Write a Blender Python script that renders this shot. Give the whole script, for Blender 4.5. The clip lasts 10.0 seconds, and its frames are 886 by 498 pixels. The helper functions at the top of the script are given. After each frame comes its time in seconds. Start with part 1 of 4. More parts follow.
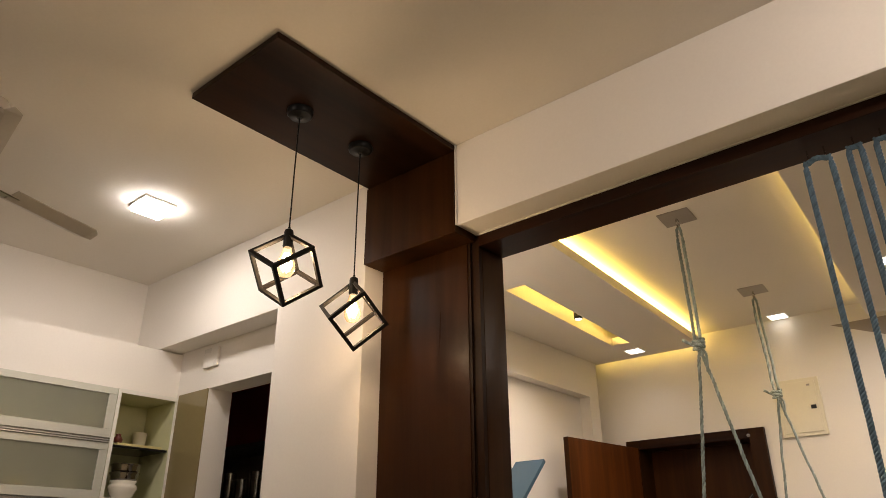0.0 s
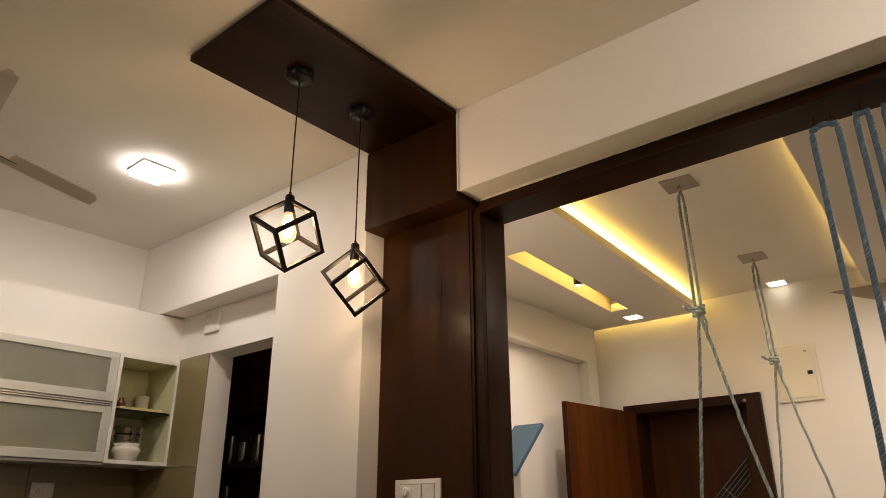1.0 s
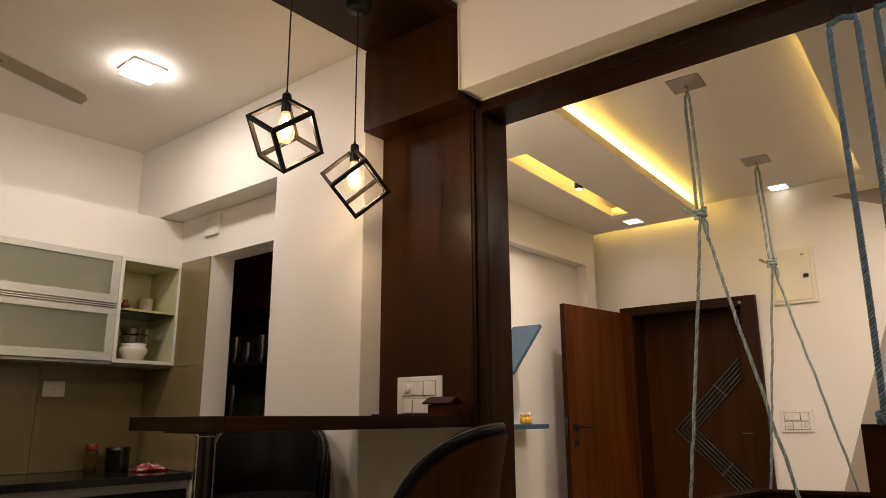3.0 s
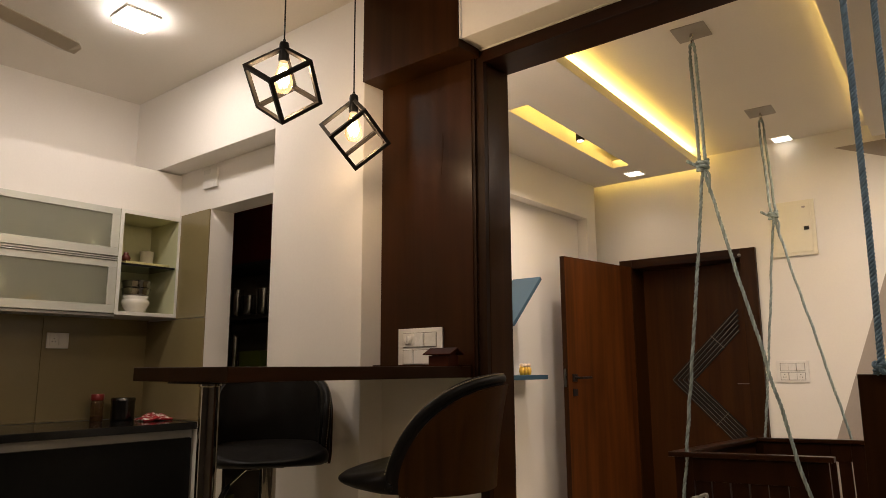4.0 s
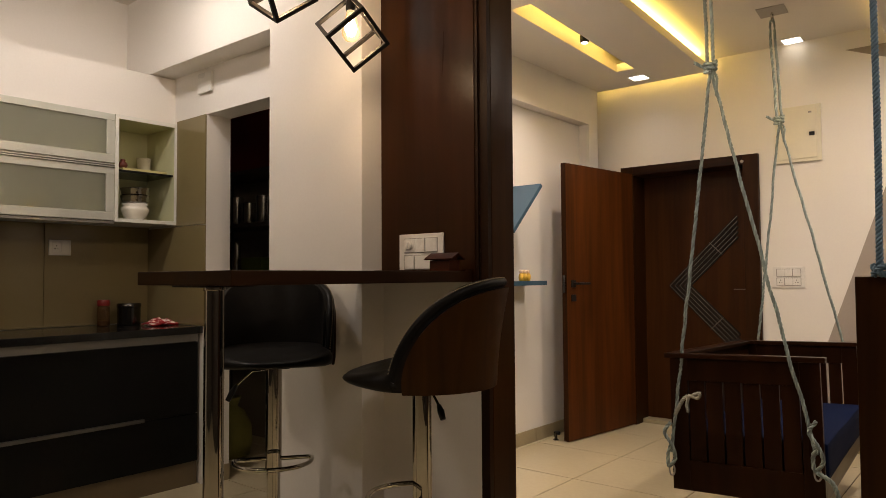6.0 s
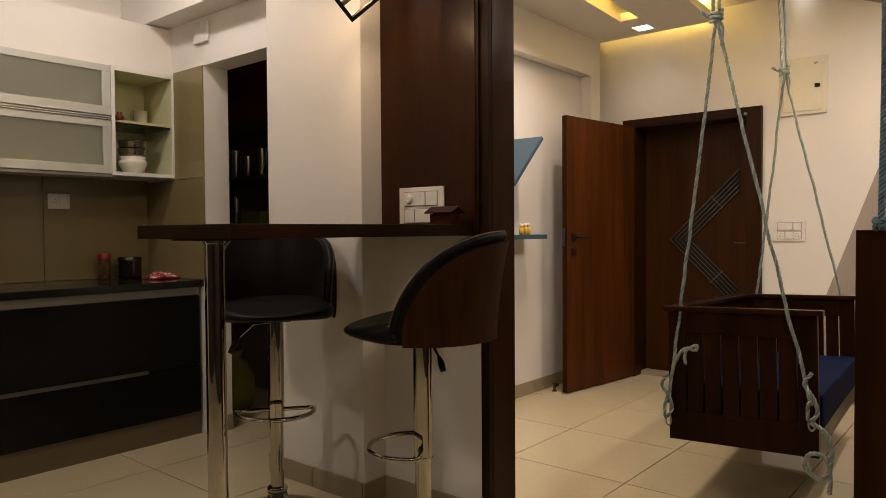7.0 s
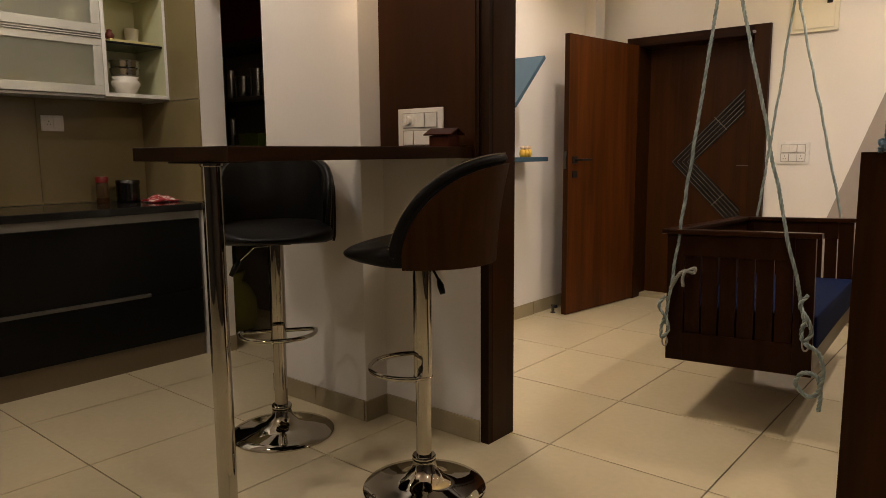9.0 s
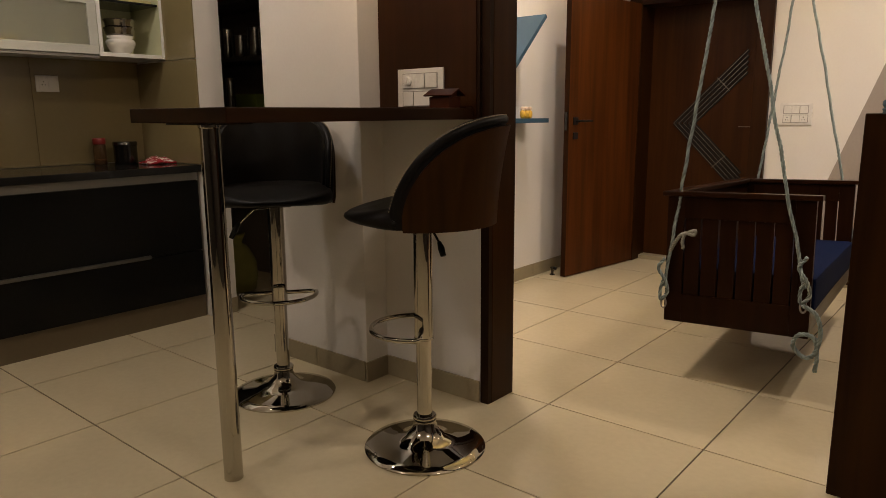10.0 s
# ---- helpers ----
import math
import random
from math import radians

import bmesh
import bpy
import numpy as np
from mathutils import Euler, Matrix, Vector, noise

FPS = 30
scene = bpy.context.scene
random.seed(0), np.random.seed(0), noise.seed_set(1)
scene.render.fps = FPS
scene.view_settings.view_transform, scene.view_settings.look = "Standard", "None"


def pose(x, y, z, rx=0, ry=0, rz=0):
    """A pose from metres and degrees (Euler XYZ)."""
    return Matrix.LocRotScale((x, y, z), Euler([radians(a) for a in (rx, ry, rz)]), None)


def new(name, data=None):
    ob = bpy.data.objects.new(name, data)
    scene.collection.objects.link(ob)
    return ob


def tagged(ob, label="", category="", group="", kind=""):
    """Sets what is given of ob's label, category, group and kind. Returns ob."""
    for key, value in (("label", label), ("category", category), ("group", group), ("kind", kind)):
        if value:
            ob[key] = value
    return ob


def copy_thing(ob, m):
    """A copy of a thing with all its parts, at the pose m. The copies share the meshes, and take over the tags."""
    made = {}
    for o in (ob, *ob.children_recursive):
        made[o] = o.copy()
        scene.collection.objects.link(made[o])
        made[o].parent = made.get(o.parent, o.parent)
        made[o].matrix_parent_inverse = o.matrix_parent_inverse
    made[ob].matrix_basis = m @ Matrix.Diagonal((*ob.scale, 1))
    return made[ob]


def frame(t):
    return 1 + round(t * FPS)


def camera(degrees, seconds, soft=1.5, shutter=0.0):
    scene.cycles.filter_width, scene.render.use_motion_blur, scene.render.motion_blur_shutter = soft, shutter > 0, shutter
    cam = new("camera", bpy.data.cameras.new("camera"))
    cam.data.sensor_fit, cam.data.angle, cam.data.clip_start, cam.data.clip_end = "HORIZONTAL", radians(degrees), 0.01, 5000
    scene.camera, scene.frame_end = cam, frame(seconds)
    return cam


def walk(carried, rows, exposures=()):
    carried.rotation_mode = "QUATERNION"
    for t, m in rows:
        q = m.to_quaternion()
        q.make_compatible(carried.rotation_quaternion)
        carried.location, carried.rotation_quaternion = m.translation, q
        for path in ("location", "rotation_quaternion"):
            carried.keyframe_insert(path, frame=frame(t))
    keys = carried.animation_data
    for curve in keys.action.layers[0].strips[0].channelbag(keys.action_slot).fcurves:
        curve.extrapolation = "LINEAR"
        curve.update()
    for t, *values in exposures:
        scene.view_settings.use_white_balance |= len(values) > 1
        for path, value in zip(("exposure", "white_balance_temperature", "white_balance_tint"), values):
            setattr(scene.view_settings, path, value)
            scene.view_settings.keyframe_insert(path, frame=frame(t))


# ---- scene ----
cam = camera(64.85, 10.0, soft=0.75)
PATH = (
    (0, (0.046, -0.014, 1.143, 114.03, 0.30, 40.15)),
    (0.5, (0.038, -0.017, 1.147, 112.76, 0.24, 39.99)),
    (1, (0.031, -0.017, 1.147, 111.22, 0.20, 39.94)),
    (1.5, (0.025, -0.014, 1.146, 109.46, 0.19, 39.91)),
    (2, (0.015, -0.012, 1.143, 107.13, 0.20, 39.84)),
    (2.5, (0.010, -0.008, 1.139, 105.37, 0.22, 39.81)),
    (4, (-0.001, -0.001, 1.135, 99.71, 0.28, 39.78)),
    (4.5, (-0.005, 0.001, 1.131, 98.03, 0.30, 39.77)),
    (5, (-0.008, 0.001, 1.127, 96.17, 0.36, 39.75)),
    (5.5, (-0.011, 0.002, 1.123, 94.26, 0.38, 39.73)),
    (7, (-0.017, 0.007, 1.120, 88.49, 0.39, 39.73)),
    (7.5, (-0.018, 0.010, 1.119, 86.84, 0.40, 39.75)),
    (8, (-0.018, 0.014, 1.120, 85.13, 0.43, 39.78)),
    (8.5, (-0.020, 0.015, 1.120, 83.71, 0.44, 39.77)),
    (9, (-0.021, 0.016, 1.119, 82.18, 0.43, 39.75)),
    (9.5, (-0.022, 0.016, 1.119, 80.67, 0.43, 39.73)),
    (10, (-0.026, 0.014, 1.120, 79.06, 0.42, 39.66)),
)
EXPOSURE = ((0, 0.0), (2.5, 0.0), (5.5, 0.0), (10, 0.0))
walk(cam, [(t, pose(*p)) for t, p in PATH], EXPOSURE)

# ---- world and light ----
world = bpy.data.worlds.new("night")
world.use_nodes = True
world.node_tree.nodes["Background"].inputs[0].default_value = (0.02, 0.025, 0.04, 1)
world.node_tree.nodes["Background"].inputs[1].default_value = 0.1
scene.world = world

WARM = (1.0, 0.69, 0.42)
NEUTRAL = (1.0, 0.815, 0.67)
HALL = (1.0, 0.83, 0.70)
COOL = (1.0, 0.865, 0.765)
YELLOW = (1.0, 0.66, 0.14)


def area(name, m, sx, sy, watts, colour, spread=180):
    data = bpy.data.lights.new(name, "AREA")
    data.shape, data.size, data.size_y, data.energy, data.color = "RECTANGLE", sx, sy, watts, colour
    data.spread = radians(spread)
    ob = new(name, data)
    ob.matrix_world = m
    return ob


def bulb(name, place, watts, colour, radius):
    data = bpy.data.lights.new(name, "POINT")
    data.energy, data.color, data.shadow_soft_size = watts, colour, radius
    ob = new(name, data)
    ob.location = place
    return ob


CEIL = 2.765          # dining and living ceiling
LOW = 2.55            # dropped panels of the hall ceiling
HIGH = 2.66           # raised middle of the hall ceiling
CUBES = (
    ((-1.824, 1.357, 2.217), ((0.8302, -0.3338, -0.4464), (0.06, -0.7427, 0.6669), (-0.5542, -0.5805, -0.5966))),
    ((-1.833, 1.687, 2.134), ((0.7539, -0.656, -0.0374), (-0.3479, -0.4469, 0.8242), (-0.5574, -0.6083, -0.5651))),
)
KITCHEN_LAMP = (-3.035, 1.416)
# the first two downlights are visible; the last three are unseen, added as fill
HALL_AND_FILL_LAMPS = ((-2.10, 4.74, LOW, 0.5, 110), (-1.132, 4.955, HIGH, 0.06, 70), (0.15, 2.75, LOW, 8.5, 180), (-0.3, 4.0, LOW, 20.0, 180), (-1.78, 2.45, LOW, 13.0, 170))
# unseen lamps added to brighten the beam, the pier and the floor
ADDED_LIVING_LAMPS = ((0.5, 1.0, 24.0), (-1.9, -0.9, 27.0))
area("kitchen_lamp_light", pose(*KITCHEN_LAMP, CEIL - 0.045), 0.16, 0.16, 6.6, COOL)
for x, y, z, w, wide in HALL_AND_FILL_LAMPS:
    area("hall_and_fill_light", pose(x, y, z - 0.012), 0.10, 0.10, w, HALL, wide)
for x, y, w in ADDED_LIVING_LAMPS:
    bulb("added_living_light", (x, y, CEIL - 0.11), w, NEUTRAL, 0.05)
for hang, q in CUBES:
    bulb("pendant_light", (hang[0], hang[1], hang[2] - 0.125), 3.6, WARM, 0.022)
area("slot_spot_light", pose(-2.03, 3.80, LOW - 0.012), 0.036, 0.036, 7.0, HALL, 130)
# LED strips lying on the edges of the dropped ceiling panels and in the slot
SKEW = 0.055          # the hall ceiling runs slightly askew


def askew(x, y):
    return x - SKEW * (y - 3.6)


TURN = math.degrees(math.atan(SKEW))
area("cove_strip_light", pose(-1.66, 3.62, LOW + 0.064, 180, 0, TURN), 0.02, 2.5, 15, YELLOW)
area("cove_strip_light", pose(-0.50, 3.62, LOW + 0.066, 180, 0, TURN), 0.02, 2.5, 2.2, YELLOW)
# added end strip: imitates the yellow cove spill on the entrance wall
area("cove_strip_light", pose(-2.12, 4.925, LOW + 0.066, 80), 0.85, 0.02, 0.75, YELLOW)
area("slot_strip_light", pose(-2.155, 3.80, LOW + 0.08, 0, -90, TURN), 0.02, 1.36, 4.2, YELLOW)

# ---- materials ----


def material(name, colour, rough=0.5, metal=0.0, grain=0.06, scale=6.0, fine=60.0, bump=0.02, coat=0.0, stretch=(1, 1, 1), per=0.0, rough_var=0.08,
             emission=None, transmission=0.0, spec=0.5):
    """A surface with variation at two scales, fine relief and uneven gloss."""
    m = bpy.data.materials.new(name)
    m.use_nodes = True
    n, l = m.node_tree.nodes, m.node_tree.links
    b = n["Principled BSDF"]
    b.inputs["Metallic"].default_value = metal
    b.inputs["Coat Weight"].default_value = coat
    b.inputs["Coat Roughness"].default_value = 0.12
    b.inputs["Transmission Weight"].default_value = transmission
    b.inputs["Specular IOR Level"].default_value = spec
    tc = n.new("ShaderNodeTexCoord")
    mp = n.new("ShaderNodeMapping")
    mp.inputs["Scale"].default_value = stretch
    l.new(tc.outputs["Object"], mp.inputs["Vector"])
    big, small = n.new("ShaderNodeTexNoise"), n.new("ShaderNodeTexNoise")
    for tex, sc, det in ((big, scale, 4), (small, fine, 6)):
        tex.inputs["Scale"].default_value, tex.inputs["Detail"].default_value = sc, det
        l.new(mp.outputs[0], tex.inputs["Vector"])
    mix = n.new("ShaderNodeMath")
    mix.operation = "ADD"
    l.new(big.outputs["Fac"], mix.inputs[0])
    l.new(small.outputs["Fac"], mix.inputs[1])
    ramp = n.new("ShaderNodeMapRange")
    ramp.inputs["From Min"].default_value, ramp.inputs["From Max"].default_value = 0.6, 1.4
    ramp.inputs["To Min"].default_value, ramp.inputs["To Max"].default_value = 1 - grain, 1 + grain
    l.new(mix.outputs[0], ramp.inputs["Value"])
    val = ramp.outputs["Result"]
    if per:
        info = n.new("ShaderNodeObjectInfo")
        pr = n.new("ShaderNodeMapRange")
        pr.inputs["To Min"].default_value, pr.inputs["To Max"].default_value = 1 - per, 1 + per
        l.new(info.outputs["Random"], pr.inputs["Value"])
        mul = n.new("ShaderNodeMath")
        mul.operation = "MULTIPLY"
        l.new(val, mul.inputs[0])
        l.new(pr.outputs["Result"], mul.inputs[1])
        val = mul.outputs[0]
    sc = n.new("ShaderNodeVectorMath")
    sc.operation = "SCALE"
    sc.inputs[0].default_value = colour[:3]
    l.new(val, sc.inputs["Scale"])
    l.new(sc.outputs[0], b.inputs["Base Color"])
    rr = n.new("ShaderNodeMapRange")
    rr.inputs["To Min"].default_value, rr.inputs["To Max"].default_value = max(0.02, rough - rough_var), min(1, rough + rough_var)
    l.new(big.outputs["Fac"], rr.inputs["Value"])
    l.new(rr.outputs["Result"], b.inputs["Roughness"])
    if bump:
        bp = n.new("ShaderNodeBump")
        bp.inputs["Strength"].default_value, bp.inputs["Distance"].default_value = bump, 0.01
        l.new(small.outputs["Fac"], bp.inputs["Height"])
        l.new(bp.outputs[0], b.inputs["Normal"])
    if emission:
        b.inputs["Emission Color"].default_value = (*emission[:3], 1)
        b.inputs["Emission Strength"].default_value = emission[3]
    return m


def wood(name, dark, light, rough=0.36, along="Z", coat=0.0, scale=1.0, spec=0.11):
    """Laminate with long grain: stretched noise and faint bands along one axis."""
    m = bpy.data.materials.new(name)
    m.use_nodes = True
    n, l = m.node_tree.nodes, m.node_tree.links
    b = n["Principled BSDF"]
    tc, mp = n.new("ShaderNodeTexCoord"), n.new("ShaderNodeMapping")
    mp.inputs["Scale"].default_value = [(1.2 if a == along else 22) * scale for a in "XYZ"]
    l.new(tc.outputs["Object"], mp.inputs["Vector"])
    a, c = n.new("ShaderNodeTexNoise"), n.new("ShaderNodeTexNoise")
    a.inputs["Scale"].default_value, a.inputs["Detail"].default_value, a.inputs["Distortion"].default_value = 1.0, 8, 0.6
    c.inputs["Scale"].default_value, c.inputs["Detail"].default_value = 0.22, 3
    l.new(mp.outputs[0], a.inputs["Vector"])
    l.new(mp.outputs[0], c.inputs["Vector"])
    add = n.new("ShaderNodeMath")
    add.operation = "ADD"
    l.new(a.outputs["Fac"], add.inputs[0])
    l.new(c.outputs["Fac"], add.inputs[1])
    ramp = n.new("ShaderNodeValToRGB")
    ramp.color_ramp.elements[0].position, ramp.color_ramp.elements[0].color = 0.36, (*dark, 1)
    ramp.color_ramp.elements[1].position, ramp.color_ramp.elements[1].color = 0.64, (*light, 1)
    half = n.new("ShaderNodeMath")
    half.operation = "MULTIPLY"
    half.inputs[1].default_value = 0.5
    l.new(add.outputs[0], half.inputs[0])
    l.new(half.outputs[0], ramp.inputs["Fac"])
    l.new(ramp.outputs[0], b.inputs["Base Color"])
    rr = n.new("ShaderNodeMapRange")
    rr.inputs["To Min"].default_value, rr.inputs["To Max"].default_value = rough - 0.08, rough + 0.1
    l.new(a.outputs["Fac"], rr.inputs["Value"])
    l.new(rr.outputs["Result"], b.inputs["Roughness"])
    b.inputs["Coat Weight"].default_value, b.inputs["Coat Roughness"].default_value = coat, 0.2
    b.inputs["Specular IOR Level"].default_value = spec
    bp = n.new("ShaderNodeBump")
    bp.inputs["Strength"].default_value, bp.inputs["Distance"].default_value = 0.06, 0.004
    l.new(a.outputs["Fac"], bp.inputs["Height"])
    l.new(bp.outputs[0], b.inputs["Normal"])
    return m


def twisted(m, low, high):
    """Strands of a rope differ a little in tone."""
    n, l = m.node_tree.nodes, m.node_tree.links
    b = n["Principled BSDF"]
    old = b.inputs["Base Color"].links[0].from_socket
    geo, span, mul = n.new("ShaderNodeNewGeometry"), n.new("ShaderNodeMapRange"), n.new("ShaderNodeVectorMath")
    span.inputs["To Min"].default_value, span.inputs["To Max"].default_value = low, high
    mul.operation = "SCALE"
    l.new(geo.outputs["Random Per Island"], span.inputs["Value"])
    l.new(old, mul.inputs[0])
    l.new(span.outputs["Result"], mul.inputs["Scale"])
    l.new(mul.outputs[0], b.inputs["Base Color"])
    return m


PAINT = material("wall_paint", (0.80, 0.765, 0.72), 0.6, grain=0.025, scale=1.6, fine=90, bump=0.02)
CEILING_PAINT = material("ceiling_paint", (0.74, 0.70, 0.64), 0.8, grain=0.03, scale=1.6, fine=80, bump=0.04)
CREAM_PAINT = material("cream_paint", (0.80, 0.77, 0.72), 0.65, grain=0.02, scale=2.2, fine=90, bump=0.02)
# invented colour for the unseen closing walls, dark so the chrome mirrors dark
UNSEEN_WALL_DARK = material("unseen_wall_dark_brown", (0.032, 0.024, 0.018), 0.6, grain=0.06, scale=3, fine=90, bump=0.05)
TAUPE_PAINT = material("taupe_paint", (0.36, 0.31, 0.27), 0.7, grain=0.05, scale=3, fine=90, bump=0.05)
WOOD_DARK = wood("dark_walnut_laminate", (0.0165, 0.0056, 0.0013), (0.037, 0.0130, 0.0027), spec=0.09)
WOOD_COLUMN = wood("column_walnut_laminate", (0.0175, 0.0058, 0.0013), (0.038, 0.0130, 0.0027), rough=0.3, spec=0.17)
# walnut tone for the groove strips, darker than jamb and column panel
GROOVE = wood("groove_dark_walnut", (0.0105, 0.0038, 0.0010), (0.022, 0.0080, 0.0018), rough=0.5)
WOOD_DARK_Y = wood("dark_walnut_laminate_long", (0.008, 0.0028, 0.0008), (0.026, 0.0095, 0.0024), along="Y")
WOOD_DARK_X = wood("dark_walnut_laminate_across", (0.012, 0.0036, 0.0012), (0.036, 0.012, 0.004), along="X")
WOOD_RED = wood("reddish_teak_veneer", (0.046, 0.0135, 0.0026), (0.108, 0.0320, 0.0058), rough=0.42)
WOOD_DOOR = wood("dark_red_veneer", (0.027, 0.0085, 0.0016), (0.056, 0.0180, 0.0032), rough=0.42)
WOOD_SWING = wood("swing_rosewood", (0.012, 0.0036, 0.0009), (0.029, 0.0088, 0.0020), rough=0.30, along="Y")
WOOD_SWING_Z = wood("swing_rosewood_upright", (0.011, 0.0033, 0.0008), (0.024, 0.0074, 0.0017), rough=0.30)
WOOD_HOUSE = wood("red_brown_carved_wood", (0.026, 0.0065, 0.003), (0.062, 0.015, 0.006), along="X")
WOOD_SHELL = wood("stool_shell_walnut", (0.017, 0.0062, 0.0015), (0.040, 0.0152, 0.0032), rough=0.36)
TILE = material("vitrified_tile", (0.585, 0.502, 0.335), 0.07, grain=0.05, scale=3.5, fine=40, bump=0.003, per=0.025, rough_var=0.04)
# skirting tile darkened: the shade below the drawers is put into the colour
PLINTH_SHADED = material("plinth_tile_shaded", (0.15, 0.118, 0.072), 0.35, grain=0.07, scale=5, bump=0.01)
GROUT = material("dark_grout", (0.075, 0.058, 0.042), 0.9, grain=0.2, bump=0.1)
SKIRT = material("skirting_tile", (0.34, 0.285, 0.18), 0.3, grain=0.07, scale=5, bump=0.01, per=0.04)
WALL_TILE = material("beige_gloss_tile", (0.228, 0.182, 0.088), 0.12, grain=0.03, scale=4, fine=50, bump=0.003, rough_var=0.04)
CHROME = material("chrome", (0.50, 0.475, 0.42), 0.035, 1.0, grain=0.03, bump=0.0, rough_var=0.015)
STEEL = material("stainless_steel", (0.62, 0.60, 0.57), 0.22, 1.0, grain=0.06, bump=0.01)
ALU = material("brushed_aluminium", (0.66, 0.65, 0.62), 0.34, 0.85, grain=0.05, stretch=(1, 0.05, 1), fine=200, bump=0.02)
HANDLE = material("dark_handle_profile", (0.15, 0.145, 0.135), 0.35, 0.8, grain=0.05)
ALU_DARK = material("grey_profile", (0.30, 0.29, 0.27), 0.4, 0.8, grain=0.05)
FROST = material("frosted_glass", (0.84, 0.85, 0.70), 0.42, grain=0.03, scale=1.2, fine=8, bump=0.0, transmission=0.86, spec=0.25)
SHELF_IN = material("cream_laminate", (0.60, 0.60, 0.38), 0.35, grain=0.03, bump=0.01)
SHELF_EDGE = material("white_laminate", (0.74, 0.73, 0.68), 0.35, grain=0.03, bump=0.01)
BLACK_GLOSS = material("black_acrylic_front", (0.0072, 0.0072, 0.0066), 0.14, grain=0.2, scale=4, bump=0.002, spec=0.1)
GRANITE = material("black_granite", (0.010, 0.010, 0.010), 0.12, grain=0.4, scale=40, fine=260, bump=0.004)
LEATHER = material("black_leatherette", (0.0085, 0.0078, 0.0072), 0.38, grain=0.15, scale=12, fine=240, bump=0.05, spec=0.07)
THREAD = material("pale_thread", (0.28, 0.23, 0.16), 0.8)
BLACK_METAL = material("black_powder_coat", (0.014, 0.012, 0.011), 0.5, grain=0.15, fine=200, bump=0.04, spec=0.15)
BLACK_PLASTIC = material("black_plastic", (0.010, 0.010, 0.010), 0.3, grain=0.1, bump=0.01, spec=0.15)
WHITE_PLASTIC = material("white_plastic", (0.78, 0.76, 0.72), 0.28, grain=0.02, bump=0.005)
CREAM_PLASTIC = material("ivory_plastic", (0.74, 0.70, 0.56), 0.4, grain=0.03, bump=0.01)
DARK_STEEL = material("dark_steel", (0.10, 0.095, 0.09), 0.2, 1.0, grain=0.1)
BOWL_STEEL = material("bowl_steel", (0.30, 0.28, 0.26), 0.16, 1.0, grain=0.08)
GAP_PALE = material("module_gap", (0.33, 0.31, 0.28), 0.7)
GAP_DARK = material("dark_gap", (0.05, 0.045, 0.04), 0.7)
ROPE_BLUE = twisted(material("blue_rope", (0.085, 0.145, 0.20), 0.75, grain=0.22, scale=30, fine=300, bump=0.3), 0.75, 1.2)
ROPE_GREY = twisted(material("grey_green_rope", (0.29, 0.35, 0.33), 0.8, grain=0.3, scale=25, fine=300, bump=0.3), 0.5, 1.35)
ROPE_FRAY = material("frayed_rope_end", (0.28, 0.275, 0.23), 0.9, grain=0.25, scale=40, bump=0.3)
FABRIC_BLUE = material("navy_cotton", (0.0035, 0.009, 0.038), 0.9, grain=0.18, scale=9, fine=420, bump=0.15, spec=0.1)
SHELF_BLUE = material("blue_laminate", (0.036, 0.085, 0.132), 0.4, grain=0.05, bump=0.02)
CERAMIC = material("white_ceramic", (0.74, 0.70, 0.62), 0.15, grain=0.03, bump=0.0)
FAN_PAINT = material("fan_enamel", (0.47, 0.43, 0.38), 0.35, grain=0.04, bump=0.01)
PLATE_GREY = material("grey_ceiling_plate", (0.34, 0.31, 0.28), 0.5, 0.2, grain=0.06)
RED = material("red_plastic", (0.17, 0.013, 0.010), 0.35, grain=0.1)
PINK = material("printed_wrapper", (0.62, 0.16, 0.17), 0.3, grain=0.2, scale=22, bump=0.2)
_n, _l = PINK.node_tree.nodes, PINK.node_tree.links
_t, _r = _n.new("ShaderNodeTexNoise"), _n.new("ShaderNodeValToRGB")
_t.inputs["Scale"].default_value = 4.5
_r.color_ramp.elements[0].position, _r.color_ramp.elements[0].color = 0.53, (0.34, 0.010, 0.018, 1)
_r.color_ramp.elements[1].position, _r.color_ramp.elements[1].color = 0.57, (0.75, 0.66, 0.60, 1)
_l.new(_t.outputs["Fac"], _r.inputs["Fac"])
_l.new(_r.outputs[0], _n["Principled BSDF"].inputs["Base Color"])
AMBER = material("amber_jar_plastic", (0.30, 0.17, 0.07), 0.06, grain=0.1, bump=0, transmission=0.85, spec=0.7)
SPICE = material("ground_spice", (0.16, 0.075, 0.028), 0.9, grain=0.3, scale=60, bump=0.1)
ORNAMENT = material("red_brown_glaze", (0.11, 0.020, 0.012), 0.3, grain=0.2, scale=20)
DOOR_LINE = material("dull_steel_line", (0.20, 0.18, 0.155), 0.35, 1.0, grain=0.1)
CABINET_ALU = material("anodised_door_frame", (0.60, 0.61, 0.55), 0.42, 0.35, grain=0.05, stretch=(1, 0.05, 1), fine=200, bump=0.02)
DARK_RED = material("dark_red_loft", (0.16, 0.012, 0.010), 0.4, grain=0.1)
GREEN = material("green_tin", (0.10, 0.14, 0.02), 0.5, grain=0.1)
STRAW = material("straw_yellow_cloth", (0.52, 0.46, 0.22), 0.8, grain=0.12, scale=25, fine=200, bump=0.1)
OLIVE = material("olive_cloth", (0.20, 0.19, 0.045), 0.85, grain=0.2, scale=14, fine=200, bump=0.15)
BLACK_SHELF = material("black_shelf", (0.055, 0.052, 0.047), 0.4, grain=0.1)
